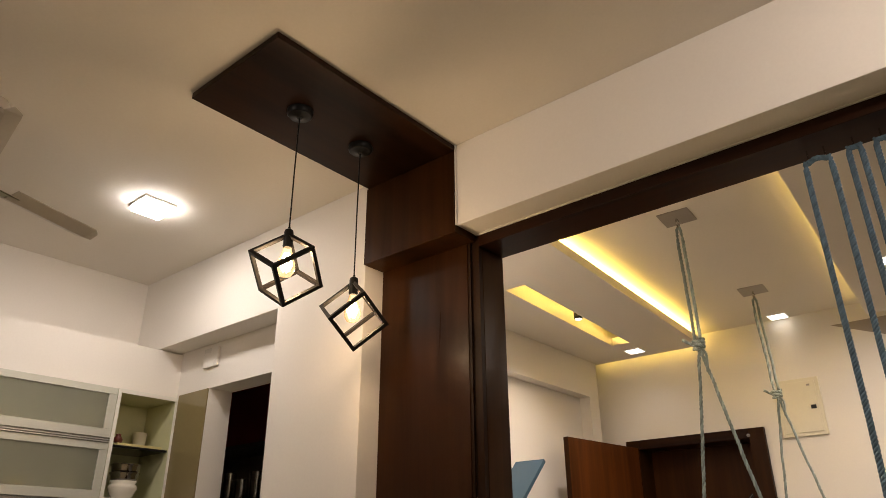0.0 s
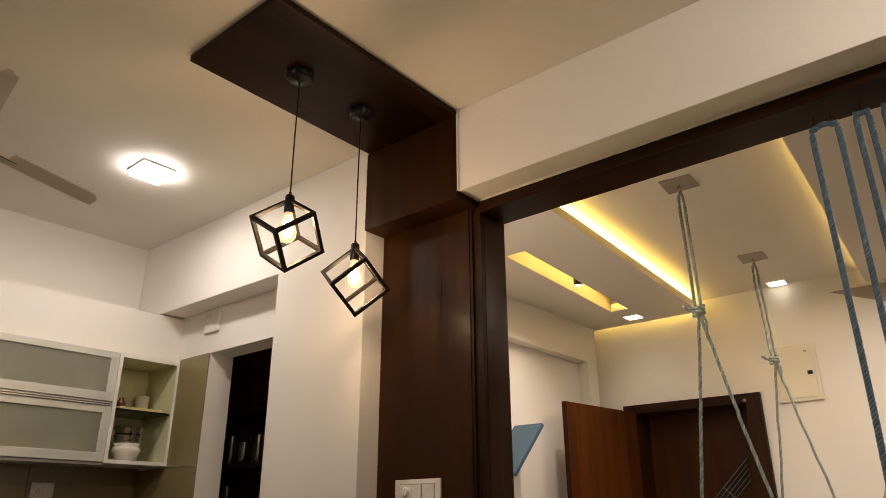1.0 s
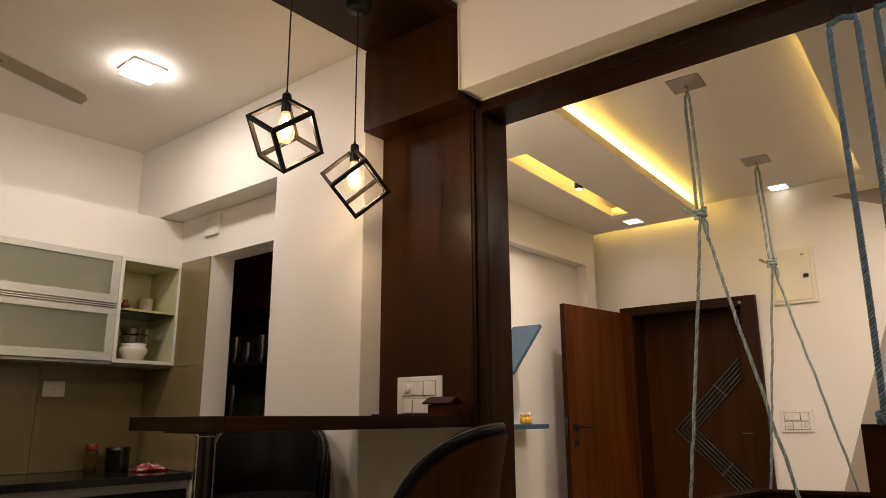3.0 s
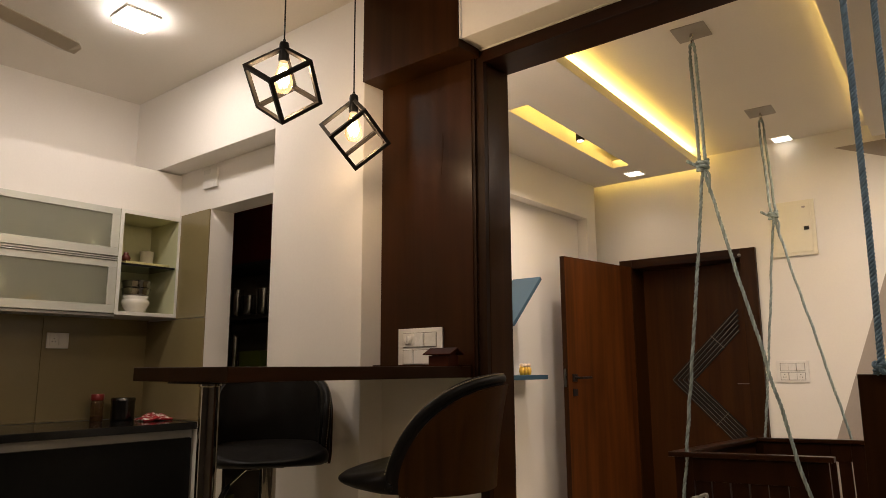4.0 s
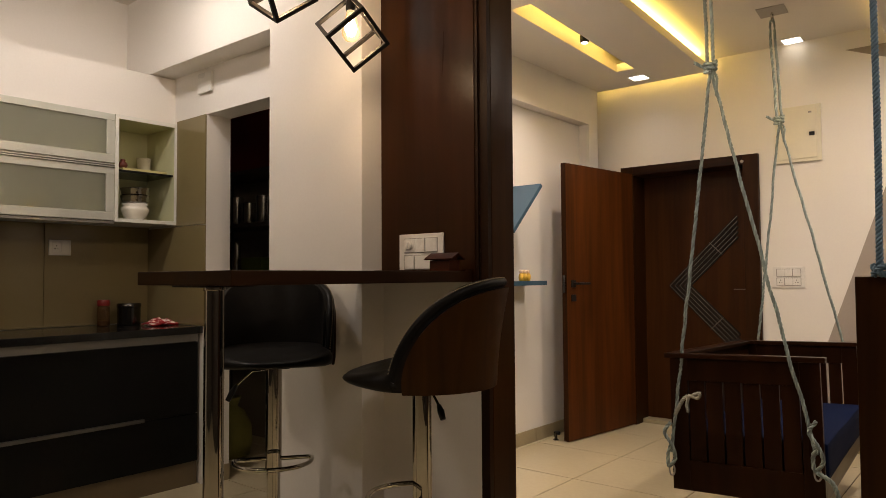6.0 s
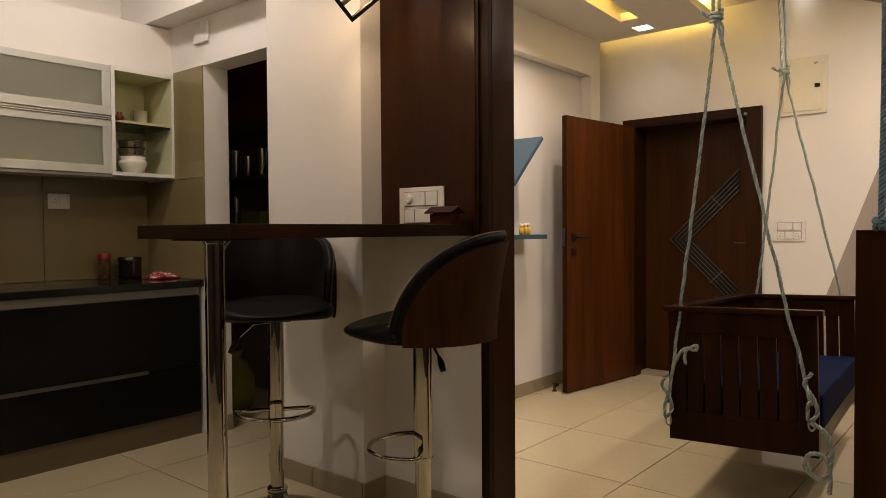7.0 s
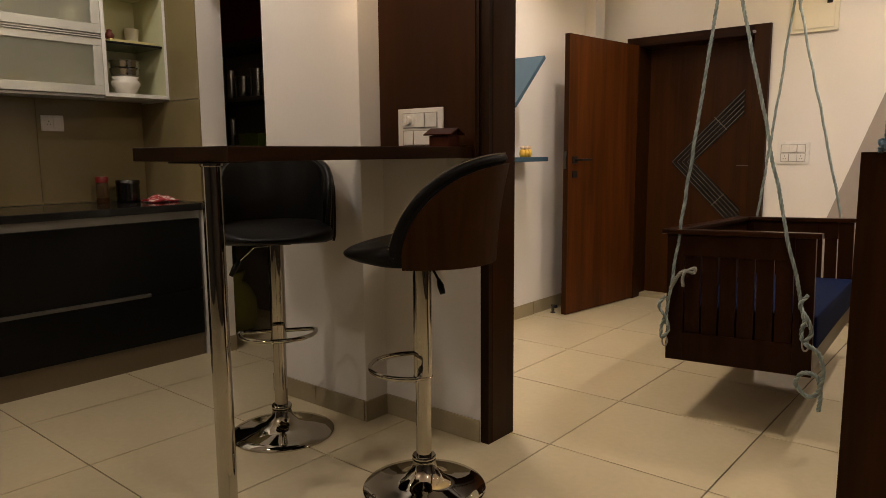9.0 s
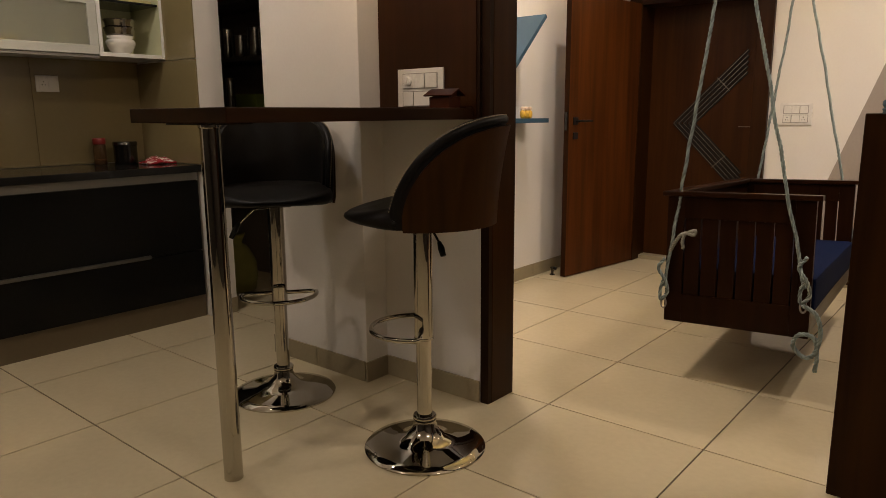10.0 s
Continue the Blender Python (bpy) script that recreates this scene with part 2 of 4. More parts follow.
# wall colour lowered to carry part of the unlit room's dimness
UTILITY_WALL_DIM = material("utility_wall_dimmed", (0.26, 0.23, 0.19), 0.8, grain=0.1)
YELLOW_TOY = material("yellow_figurine", (0.70, 0.42, 0.05), 0.4, grain=0.15, scale=30)
PALE_TOY = material("pale_figurine", (0.72, 0.55, 0.42), 0.45, grain=0.1)
LED = material("led_diffuser", (0.9, 0.9, 0.85), 0.5, grain=0.0, bump=0, emission=(1.0, 0.93, 0.82, 3.2))
LED_BRIGHT = material("bright_led_diffuser", (0.9, 0.9, 0.85), 0.5, grain=0.0, bump=0, emission=(1.0, 0.93, 0.86, 45))
LED_STRIP = material("led_strip", (0.9, 0.8, 0.4), 0.5, grain=0.0, bump=0, emission=(1.0, 0.72, 0.22, 3))
FILAMENT = material("filament", (1, 0.7, 0.3), 0.5, grain=0.0, bump=0, emission=(1.0, 0.66, 0.30, 28))
GLASS = bpy.data.materials.new("clear_glass")
GLASS.use_nodes = True
_g = GLASS.node_tree.nodes["Principled BSDF"]
_g.inputs["Transmission Weight"].default_value, _g.inputs["Roughness"].default_value, _g.inputs["IOR"].default_value = 1.0, 0.03, 1.15
_g.inputs["Base Color"].default_value = (1.0, 0.93, 0.80, 1)
_g.inputs["Emission Color"].default_value, _g.inputs["Emission Strength"].default_value = (1.0, 0.66, 0.30, 1), 0.42
SHELF_GLASS = material("shelf_glass", (0.05, 0.07, 0.05), 0.08, grain=0.05, bump=0)

# ---- mesh helpers ----


def box(bm, x0, x1, y0, y1, z0, z1, bevel=0.0, m=None):
    made = bmesh.ops.create_cube(bm, size=1.0)["verts"]
    t = Matrix.LocRotScale(((x0 + x1) / 2, (y0 + y1) / 2, (z0 + z1) / 2), None, (abs(x1 - x0), abs(y1 - y0), abs(z1 - z0)))
    bmesh.ops.transform(bm, matrix=(m @ t) if m else t, verts=made)
    if bevel:
        edges = list({e for v in made for e in v.link_edges})
        bmesh.ops.bevel(bm, geom=edges, offset=bevel, segments=2, profile=0.7, affect="EDGES")
    return bm


def lathe(bm, profile, steps=32, m=None):
    """Turns (radius, height) pairs round the z axis."""
    rings = []
    for r, z in profile:
        rings.append([bm.verts.new((r * math.cos(2 * math.pi * i / steps), r * math.sin(2 * math.pi * i / steps), z)) for i in range(steps)])
    for a, b in zip(rings, rings[1:]):
        for i in range(steps):
            bm.faces.new((a[i], a[(i + 1) % steps], b[(i + 1) % steps], b[i]))
    for ring, flip in ((rings[0], True), (rings[-1], False)):
        if profile[0 if flip else -1][0] > 1e-4:
            bm.faces.new(ring[::-1] if flip else ring)
    if m:
        bmesh.ops.transform(bm, matrix=m, verts=[v for r in rings for v in r])
    return bm


def tube(bm, points, radius, sides=10, closed=False):
    """A round bar along a line of points."""
    pts = [Vector(p) for p in points]
    rings = []
    last = None
    for i, p in enumerate(pts):
        if closed:
            d = (pts[(i + 1) % len(pts)] - pts[i - 1]).normalized()
        else:
            d = (pts[min(i + 1, len(pts) - 1)] - pts[max(i - 1, 0)]).normalized()
        side = last - d * last.dot(d) if last else d.orthogonal()
        side.normalize()
        last = side
        up = d.cross(side)
        r = radius[i] if isinstance(radius, (list, tuple)) else radius
        rings.append([bm.verts.new(p + (side * math.cos(2 * math.pi * k / sides) + up * math.sin(2 * math.pi * k / sides)) * r) for k in range(sides)])
    pairs = list(zip(rings, rings[1:])) + ([(rings[-1], rings[0])] if closed else [])
    for a, b in pairs:
        for k in range(sides):
            bm.faces.new((a[k], a[(k + 1) % sides], b[(k + 1) % sides], b[k]))
    if not closed:
        bm.faces.new(rings[0][::-1])
        bm.faces.new(rings[-1])
    return bm


def smooth_line(points, step):
    """Catmull-Rom points about one step apart."""
    pts = [Vector(p) for p in points]
    pts = [pts[0] * 2 - pts[1]] + pts + [pts[-1] * 2 - pts[-2]]
    out = []
    for a, b, c, d in zip(pts, pts[1:], pts[2:], pts[3:]):
        k = max(1, round((c - b).length / step))
        for i in range(k):
            t = i / k
            out.append(0.5 * (2 * b + (c - a) * t + (2 * a - 5 * b + 4 * c - d) * t * t + (3 * b - a - 3 * c + d) * t ** 3))
    return out + [pts[-2]]


def rope(bm, points, radius, pitch=None, wobble=0.0, strands=3):
    """Twisted strands along a line."""
    pitch = pitch or radius * 5
    line = smooth_line(points, pitch / (7 if strands == 3 else 9))
    if wobble:
        for i, p in enumerate(line[1:-1]):
            p += noise.noise_vector(p * 9) * wobble
    turn, s = 0.0, [[] for k in range(strands)]
    last = None
    for i, p in enumerate(line):
        d = (line[min(i + 1, len(line) - 1)] - line[max(i - 1, 0)]).normalized()
        side = last - d * last.dot(d) if last else d.orthogonal()
        side.normalize()
        last = side
        up = d.cross(side)
        if i:
            turn += (p - line[i - 1]).length / pitch * 2 * math.pi
        for k in range(strands):
            a = turn + k * 2 * math.pi / strands
            s[k].append(p + (side * math.cos(a) + up * math.sin(a)) * radius * 0.55)
    for k in s:
        tube(bm, k, radius * 0.47, 6)
    return bm


def part(name, bm, mat, parent=None, label="", smooth=False, m=None):
    """Links a bmesh as one mesh object under a thing or a part."""
    bmesh.ops.recalc_face_normals(bm, faces=bm.faces)
    me = bpy.data.meshes.new(name)
    bm.to_mesh(me)
    bm.free()
    me.materials.append(mat)
    if smooth:
        for p in me.polygons:
            p.use_smooth = True
    ob = new(name, me)
    if m:
        ob.matrix_basis = m
    if parent:
        ob.parent = parent
    if label:
        ob["label"] = label
    return ob


def slab(name, mat, x0, x1, y0, y1, z0, z1, parent=None, bevel=0.0, label="", m=None):
    return part(name, box(bmesh.new(), x0, x1, y0, y1, z0, z1, bevel), mat, parent, label, m=m)


def rounded(ob, width=0.003, angle=40):
    """Smooth shading with sharp creases kept."""
    for p in ob.data.polygons:
        p.use_smooth = True
    ob.data.set_sharp_from_angle(angle=radians(angle))
    return ob


def thing(name, label, category, place=(0, 0, 0), group="", kind="", m=None):
    ob = new(name)
    ob.empty_display_size = 0.05
    ob.matrix_basis = m if m else Matrix.Translation(place)
    return tagged(ob, label, category, group, kind)


def structure(ob, label, category):
    return tagged(ob, label, category, kind="structure")


# ---- the shell of the flat ----
bm = bmesh.new()
box(bm, -4.25, 1.75, -3.2, 5.5, -0.12, -0.004)
floor = structure(part("floor", bm, GROUT), "beige polished vitrified tile floor with thin dark joints", "floor")

structure(slab("wall_kitchen", PAINT, -4.25, -4.10, -3.2, 2.27, 0, CEIL), "off-white painted kitchen wall", "wall")
structure(slab("wall_kitchen_ledge", PAINT, -4.10, -3.80, -3.05, 2.12, 2.02, 2.282), "off-white boxed wall section above the wall cabinets", "wall")
bm = bmesh.new()
box(bm, -4.10, -3.465, 2.12, 2.27, 0, CEIL)
box(bm, -3.465, -2.70, 2.12, 2.27, 2.03, CEIL)
structure(part("wall_utility", bm, PAINT), "off-white wall with a tall doorway to a dark utility room", "wall")
structure(slab("beam_kitchen", PAINT, -4.10, -2.70, 1.975, 2.12, 2.29, CEIL, bevel=0.004), "off-white painted ceiling beam over the doorway", "beam")
structure(slab("pier", PAINT, -2.70, -2.08, 1.975, 2.27, 0, CEIL, bevel=0.004), "off-white painted wall pier beside the bar table", "wall")
structure(slab("wall_column", PAINT, -2.08, -1.575, 2.10, 2.25, 0, CEIL), "off-white painted wall behind the bar table", "wall")
structure(slab("beam_opening", PAINT, -1.552, 1.6, 1.975, 2.262, 2.385, CEIL, bevel=0.004), "off-white painted beam above the wide opening", "beam")
# closing walls out of view, dark to shape the reflections in the chrome
structure(slab("wall_right", UNSEEN_WALL_DARK, 1.6, 1.75, -3.2, 5.5, 0, CEIL), "plain unseen closing wall, made dark brown to darken the chrome reflections", "wall")
structure(slab("wall_behind", UNSEEN_WALL_DARK, -4.10, 1.6, -3.2, -3.05, 0, CEIL), "plain unseen closing wall, made dark brown to darken the chrome reflections", "wall")
structure(slab("ceiling", CEILING_PAINT, -4.25, 1.75, -3.2, 2.265, CEIL, CEIL + 0.12), "off-white painted flat ceiling", "ceiling")

# hall beyond the opening
structure(slab("wall_hall", PAINT, -2.75, -2.60, 2.27, 5.2, 0, 2.8), "off-white hall wall with a shallow niche", "wall")
structure(slab("beam_hall", PAINT, -2.60, -2.515, 2.27, 4.90, 2.27, 2.8), "off-white beam above the hall niche", "beam")
structure(slab("pilaster_hall", PAINT, -2.60, -2.515, 4.76, 4.90, 0, 2.27), "off-white pilaster closing the hall niche", "wall")
bm = bmesh.new()
box(bm, -2.60, -2.38, 5.03, 5.20, 0, 2.8)
box(bm, -2.38, -1.376, 5.03, 5.20, 1.95, 2.8)
box(bm, -1.376, 1.6, 5.03, 5.20, 0, 2.8)
structure(part("wall_entrance", bm, CREAM_PAINT), "cream painted entrance wall with the door opening", "wall")
structure(slab("wall_landing", PAINT, -2.75, 1.6, 5.36, 5.5, 0, 2.8), "plain wall behind the entrance", "wall")
bm = bmesh.new()
box(bm, -2.75, 1.6, 2.262, 5.5, 2.72, 2.84)
box(bm, -1.88, -0.31, 2.264, 5.03, HIGH, 2.718)
structure(part("ceiling_hall", bm, CEILING_PAINT), "off-white raised middle of the hall false ceiling", "ceiling")


def askew_box(bm, x0, x1, y0, y1, z0, z1, left=True, right=True):
    """A ceiling slab whose long sides run with the ceiling's skew."""
    quad = [(askew(x0, y0) if left else x0, y0), (askew(x1, y0) if right else x1, y0), (askew(x1, y1) if right else x1, y1), (askew(x0, y1) if left else x0, y1)]
    lo = [bm.verts.new((x, y, z0)) for x, y in quad]
    hi = [bm.verts.new((x, y, z1)) for x, y in quad]
    bm.faces.new(lo[::-1])
    bm.faces.new(hi)
    for k in range(4):
        bm.faces.new((lo[k], lo[(k + 1) % 4], hi[(k + 1) % 4], hi[k]))


bm = bmesh.new()
TOP = LOW + 0.055
askew_box(bm, -2.60, -2.115, 2.264, 4.93, LOW, TOP, left=False)
askew_box(bm, -2.115, -1.985, 2.264, 3.08, LOW, TOP)
askew_box(bm, -2.115, -1.985, 4.52, 4.93, LOW, TOP)
askew_box(bm, -1.985, -1.60, 2.264, 4.93, LOW, TOP)
askew_box(bm, -2.0, -1.90, 2.264, 4.90, TOP, 2.72)
askew_box(bm, -2.26, -2.20, 2.264, 5.03, TOP, 2.72)
structure(part("ceiling_hall_left", bm, CEILING_PAINT), "dropped gypsum ceiling panel with a lit slot and a lit edge", "ceiling")
bm = bmesh.new()
askew_box(bm, -0.535, 1.6, 2.264, 4.93, LOW, TOP, right=False)
askew_box(bm, -0.30, -0.20, 2.264, 5.03, TOP, 2.72)
structure(part("ceiling_hall_right", bm, CEILING_PAINT), "dropped gypsum ceiling panel with a lit edge", "ceiling")

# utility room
structure(slab("wall_utility_side", UTILITY_WALL_DIM, -4.75, -4.60, 2.27, 3.15, 0, 2.8), "side wall of the unlit utility room, its dimness put into the colour", "wall")
structure(slab("wall_utility_back", UTILITY_WALL_DIM, -4.60, -2.75, 3.0, 3.15, 0, 2.8), "back wall of the unlit utility room, its dimness put into the colour", "wall")
structure(slab("wall_utility_front", UTILITY_WALL_DIM, -4.75, -4.25, 2.12, 2.27, 0, 2.8), "wall of the unlit utility room, its dimness put into the colour", "wall")
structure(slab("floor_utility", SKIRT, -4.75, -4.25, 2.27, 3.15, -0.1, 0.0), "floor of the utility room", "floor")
structure(slab("ceiling_utility", UTILITY_WALL_DIM, -4.75, -2.75, 2.27, 3.15, 2.7, 2.8), "ceiling of the utility room, its dimness put into the colour", "ceiling")

# taupe painted shapes on the entrance wall


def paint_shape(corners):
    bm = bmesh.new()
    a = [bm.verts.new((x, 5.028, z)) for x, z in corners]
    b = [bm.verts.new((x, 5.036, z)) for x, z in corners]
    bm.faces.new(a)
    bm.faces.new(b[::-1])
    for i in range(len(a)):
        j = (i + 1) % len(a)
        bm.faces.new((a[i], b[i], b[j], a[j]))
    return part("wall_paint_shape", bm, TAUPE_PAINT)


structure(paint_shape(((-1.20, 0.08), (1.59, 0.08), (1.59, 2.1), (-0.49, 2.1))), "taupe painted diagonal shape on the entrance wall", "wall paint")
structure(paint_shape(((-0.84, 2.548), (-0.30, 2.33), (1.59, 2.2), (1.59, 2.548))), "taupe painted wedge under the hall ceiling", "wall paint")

# wood portal round the opening, column cladding, ceiling panel
portal = thing("opening_portal", "dark walnut laminate lining of the wide opening", "door frame", kind="structure")
slab("jamb", WOOD_DARK, -1.574, -1.535, 2.123, 2.268, 0, 2.383, portal, 0.002)
slab("groove_strip", GROOVE, -1.574, -1.5365, 2.1003, 2.1229, 0, 2.383, portal, 0, "strip in the groove beside the column, darker than the jamb")
slab("lintel", WOOD_DARK_X, -1.535, 1.6, 2.098, 2.268, 2.33, 2.383, portal, 0.002)
slab("edge_bead", SHELF_EDGE, -1.545, 1.6, 2.0935, 2.0978, 2.3775, 2.3846, portal, 0, "thin white edge bead")
column = thing("column_cladding", "dark walnut laminate cladding running up the column and along the ceiling", "wall panel", kind="structure")
slab("groove_strip", GROOVE, -1.588, -1.5742, 2.0905, 2.1002, 1.1, 2.352, column, 0, "strip in the groove beside the jamb, darker than the column panel")
slab("column_panel", WOOD_COLUMN, -2.078, -1.588, 2.087, 2.099, 1.100, 2.352, column, 0.0006)
slab("upper_box", WOOD_DARK, -2.08, -1.553, 1.965, 2.098, 2.352, 2.735, column, 0.002)
slab("ceiling_panel", WOOD_DARK_Y, -2.072, -1.553, 1.04, 2.098, 2.737, CEIL - 0.002, column, 0.002)
slab("edge_bead", SHELF_EDGE, -1.5525, -1.5465, 1.968, 1.974, 2.385, CEIL, column)


# ---- bar table, stools, pendants ----
table = thing("bar_table", "dark walnut bar table on one chrome leg, fixed to the column", "bar table", (-1.85, 1.57, 0))
slab("tabletop", WOOD_DARK_Y, -0.25, 0.250, -0.52, 0.515, 1.101, 1.142, table, 0.003)
slab("back_ledge", WOOD_DARK_X, -0.229, 0.249, 0.474, 0.5145, 1.1421, 1.149, table, 0.001)
slab("mounting_plate", BLACK_METAL, -0.065, 0.105, -0.51, -0.34, 1.0955, 1.1008, table, 0.001)
bm = bmesh.new()
lathe(bm, ((0.029, 0.0), (0.030, 0.004), (0.029, 0.012), (0.029, 1.085), (0.033, 1.088), (0.033, 1.0954)), 28, Matrix.Translation((0.02, -0.425, 0)))
rounded(part("leg", bm, CHROME, table, "polished chrome tube leg"))


def bar_stool(m, lift, lever_end):
    """Gas-lift stool: a round chrome foot, column and footrest, a padded seat and a wrapped plywood shell. It faces -y."""
    st = thing("bar_stool", "bar stool with black padded seat, walnut shell and chrome pedestal", "bar stool", group="stools at the bar table", m=m)
    bm = lathe(bmesh.new(), ((0.205, 0.0), (0.207, 0.006), (0.203, 0.011), (0.17, 0.018), (0.11, 0.030), (0.065, 0.048), (0.043, 0.075), (0.036, 0.10), (0.036, 0.105)), 56)
    rounded(part("base", bm, CHROME, st, "flared round chrome base"), angle=50)
    bm = lathe(bmesh.new(), ((0.037, 0.10), (0.040, 0.104), (0.040, 0.116), (0.037, 0.12)), 32)
    rounded(part("collar", bm, CHROME, st))
    bm = lathe(bmesh.new(), ((0.026, 0.11), (0.026, 0.40)), 28)
    rounded(part("column", bm, CHROME, st))
    bm = lathe(bmesh.new(), ((0.031, 0.385), (0.033, 0.387), (0.033, 0.392), (0.031, 0.394), (0.031, lift + 0.0085)), 28)
    rounded(part("sleeve", bm, CHROME, st))
    # a straight bar behind, through the sleeve, closed by a flat arc
    pts = [(0.132 - 0.264 * i / 12, -0.004, 0.425) for i in range(13)]
    for i in range(27):
        a = math.pi * i / 26
        pts.append((-0.146 * math.cos(a), -0.016 - 0.158 * max(0.0, math.sin(a)) ** 0.85, 0.425))
    bm = tube(bmesh.new(), pts, 0.0085, 10, True)
    rounded(part("footrest", bm, CHROME, st, "bent chrome footrest ring"), angle=70)
    slab("mounting_plate", BLACK_METAL, -0.06, 0.06, -0.06, 0.06, lift + 0.008, lift + 0.0165, st, 0.003)
    ex, ey, drop = lever_end
    bm = tube(bmesh.new(), ((0, 0, lift + 0.004), (ex * 0.5, ey * 0.5, lift), (ex * 0.85, ey * 0.85, lift - drop * 0.47)), 0.004, 8)
    lever = part("lever", bm, CHROME, st)
    bm = tube(bmesh.new(), ((ex * 0.84, ey * 0.84, lift - drop * 0.45), (ex * 0.95, ey * 0.95, lift - drop * 0.7), (ex * 1.05, ey * 1.05, lift - drop)), [0.006, 0.011, 0.009], 10)
    part("grip", bm, BLACK_PLASTIC, lever, "black plastic lever grip", True)
    # seat cushion: thick behind, with a thinner rounded nose
    bm = bmesh.new()
    n, rows = 44, []
    for k in range(11):
        u = k / 10 * math.pi
        rad, up = 0.80 + 0.20 * math.sin(u) ** 0.8, 0.5 - 0.5 * math.cos(u)
        ring = []
        for i in range(n):
            a = 2 * math.pi * i / n
            s = math.sin(a)
            wide = min(1.0, max(0.0, -s * 2.5))
            e = 1.0 + 0.05 * abs(math.sin(2 * a))
            x, y = (0.205 + 0.028 * wide) * math.cos(a) * e, (0.205 if s > 0 else 0.246) * s * e
            nose = max(0.0, -(y + 0.04) / 0.206) ** 1.25
            low, high = 0.014 + 0.016 * nose, 0.092 - 0.034 * nose
            ring.append(bm.verts.new((x * rad, y * rad, lift + low + (high - low) * up)))
        rows.append(ring)
    for a, b in zip(rows, rows[1:]):
        for i in range(n):
            bm.faces.new((a[i], a[(i + 1) % n], b[(i + 1) % n], b[i]))
    bm.faces.new(rows[0][::-1])
    inner = [bm.verts.new((v.co.x * 0.5, v.co.y * 0.5, lift + 0.089)) for v in rows[-1]]
    for i in range(n):
        bm.faces.new((rows[-1][i], rows[-1][(i + 1) % n], inner[(i + 1) % n], inner[i]))
    bm.faces.new(inner)
    part("seat", bm, LEATHER, st, "black padded leatherette seat", True)

    # wrapped back: in side view the rim sweeps up as a quarter ellipse
    END = 1.895

    def rim(a, inset=0.0):
        """Height of the rim at an angle from straight behind."""
        k = (0.24 - 0.236 * math.cos(a)) / (0.313 - inset)
        return lift + 0.05 + (0.304 - inset) * max(0.0, 1 - abs(k) ** 1.75) ** 0.571

    def wrap(r0, r1, z_low, inset, end, material_, name, label, flare):
        bm = bmesh.new()
        steps, levels = 64, 8
        grid = []
        for r in (r0, r1):
            sheet = []
            for i in range(steps + 1):
                a = end * math.sin(math.pi / 2 * (2 * i / steps - 1))
                top = rim(a, inset)
                col = []
                for k in range(levels + 1):
                    t = k / levels
                    z = z_low + (top - z_low) * t
                    rr = r + flare * t * t * max(0.0, math.cos(a)) - 0.006 * (1 - t) ** 2
                    col.append(bm.verts.new((rr * math.sin(a) * 0.97, rr * math.cos(a), z)))
                sheet.append(col)
            grid.append(sheet)
        inn, out = grid
        for i in range(steps):
            for k in range(levels):
                bm.faces.new((out[i][k], out[i + 1][k], out[i + 1][k + 1], out[i][k + 1]))
                bm.faces.new((inn[i][k], inn[i][k + 1], inn[i + 1][k + 1], inn[i + 1][k]))
            bm.faces.new((out[i][levels], out[i + 1][levels], inn[i + 1][levels], inn[i][levels]))
            bm.faces.new((inn[i][0], inn[i + 1][0], out[i + 1][0], out[i][0]))
        for i in (0, steps):
            for k in range(levels):
                bm.faces.new((inn[i][k], out[i][k], out[i][k + 1], inn[i][k + 1]))
        return part(name, bm, material_, st, label, True)

    rounded(wrap(0.236, 0.246, lift + 0.016, 0.034, 1.735, WOOD_SHELL, "shell", "bent walnut plywood back shell", 0.035), angle=50)
    rounded(wrap(0.196, 0.2355, lift + 0.022, 0.010, END - 0.01, LEATHER, "backrest", "black padded leatherette backrest", 0.035), angle=60)
    pts = []
    for i in range(61):
        a = END * math.sin(math.pi / 2 * (i / 30 - 1))
        rr = 0.224 + 0.035 * max(0.0, math.cos(a))
        pts.append((rr * math.sin(a) * 0.97, rr * math.cos(a), rim(a) - 0.016))
    for i in (0, 60):
        x, y, z = pts[i]
        low = [(x, y - 0.001, lift + 0.036 + (z - lift - 0.036) * q / 3) for q in range(3)]
        pts = low + pts if i == 0 else pts + low[::-1]
    part("rim_roll", tube(bmesh.new(), pts, 0.016, 12), LEATHER, st, "black leatherette rim", True)
    bm = bmesh.new()
    line = smooth_line(pts[3:-3], 0.0085)
    for p, q in zip(line, line[1:]):
        along = (q - p).normalized()
        d = Vector((p.x, p.y, 0)).normalized()
        across = along.cross(d).normalized()
        if across.z < 0 or (abs(across.z) < 0.3 and across.y > 0):
            across.negate()
        m2 = Matrix.Translation(p + d * 0.0075 + across * 0.0152) @ along.to_track_quat("X", "Z").to_matrix().to_4x4()
        box(bm, -0.0022, 0.0022, -0.0016, 0.0016, -0.0012, 0.0012, 0, m2)
    part("stitching", bm, THREAD, st, "pale stitching along the rim")
    return st


bar_stool(pose(-1.500, 1.683, 0, 0, 0, -53), 0.765, (0.12, 0.07, 0.072))
bar_stool(pose(-2.262, 1.678, 0, 0, 0, 52), 0.765, (-0.16, -0.05, 0.105))


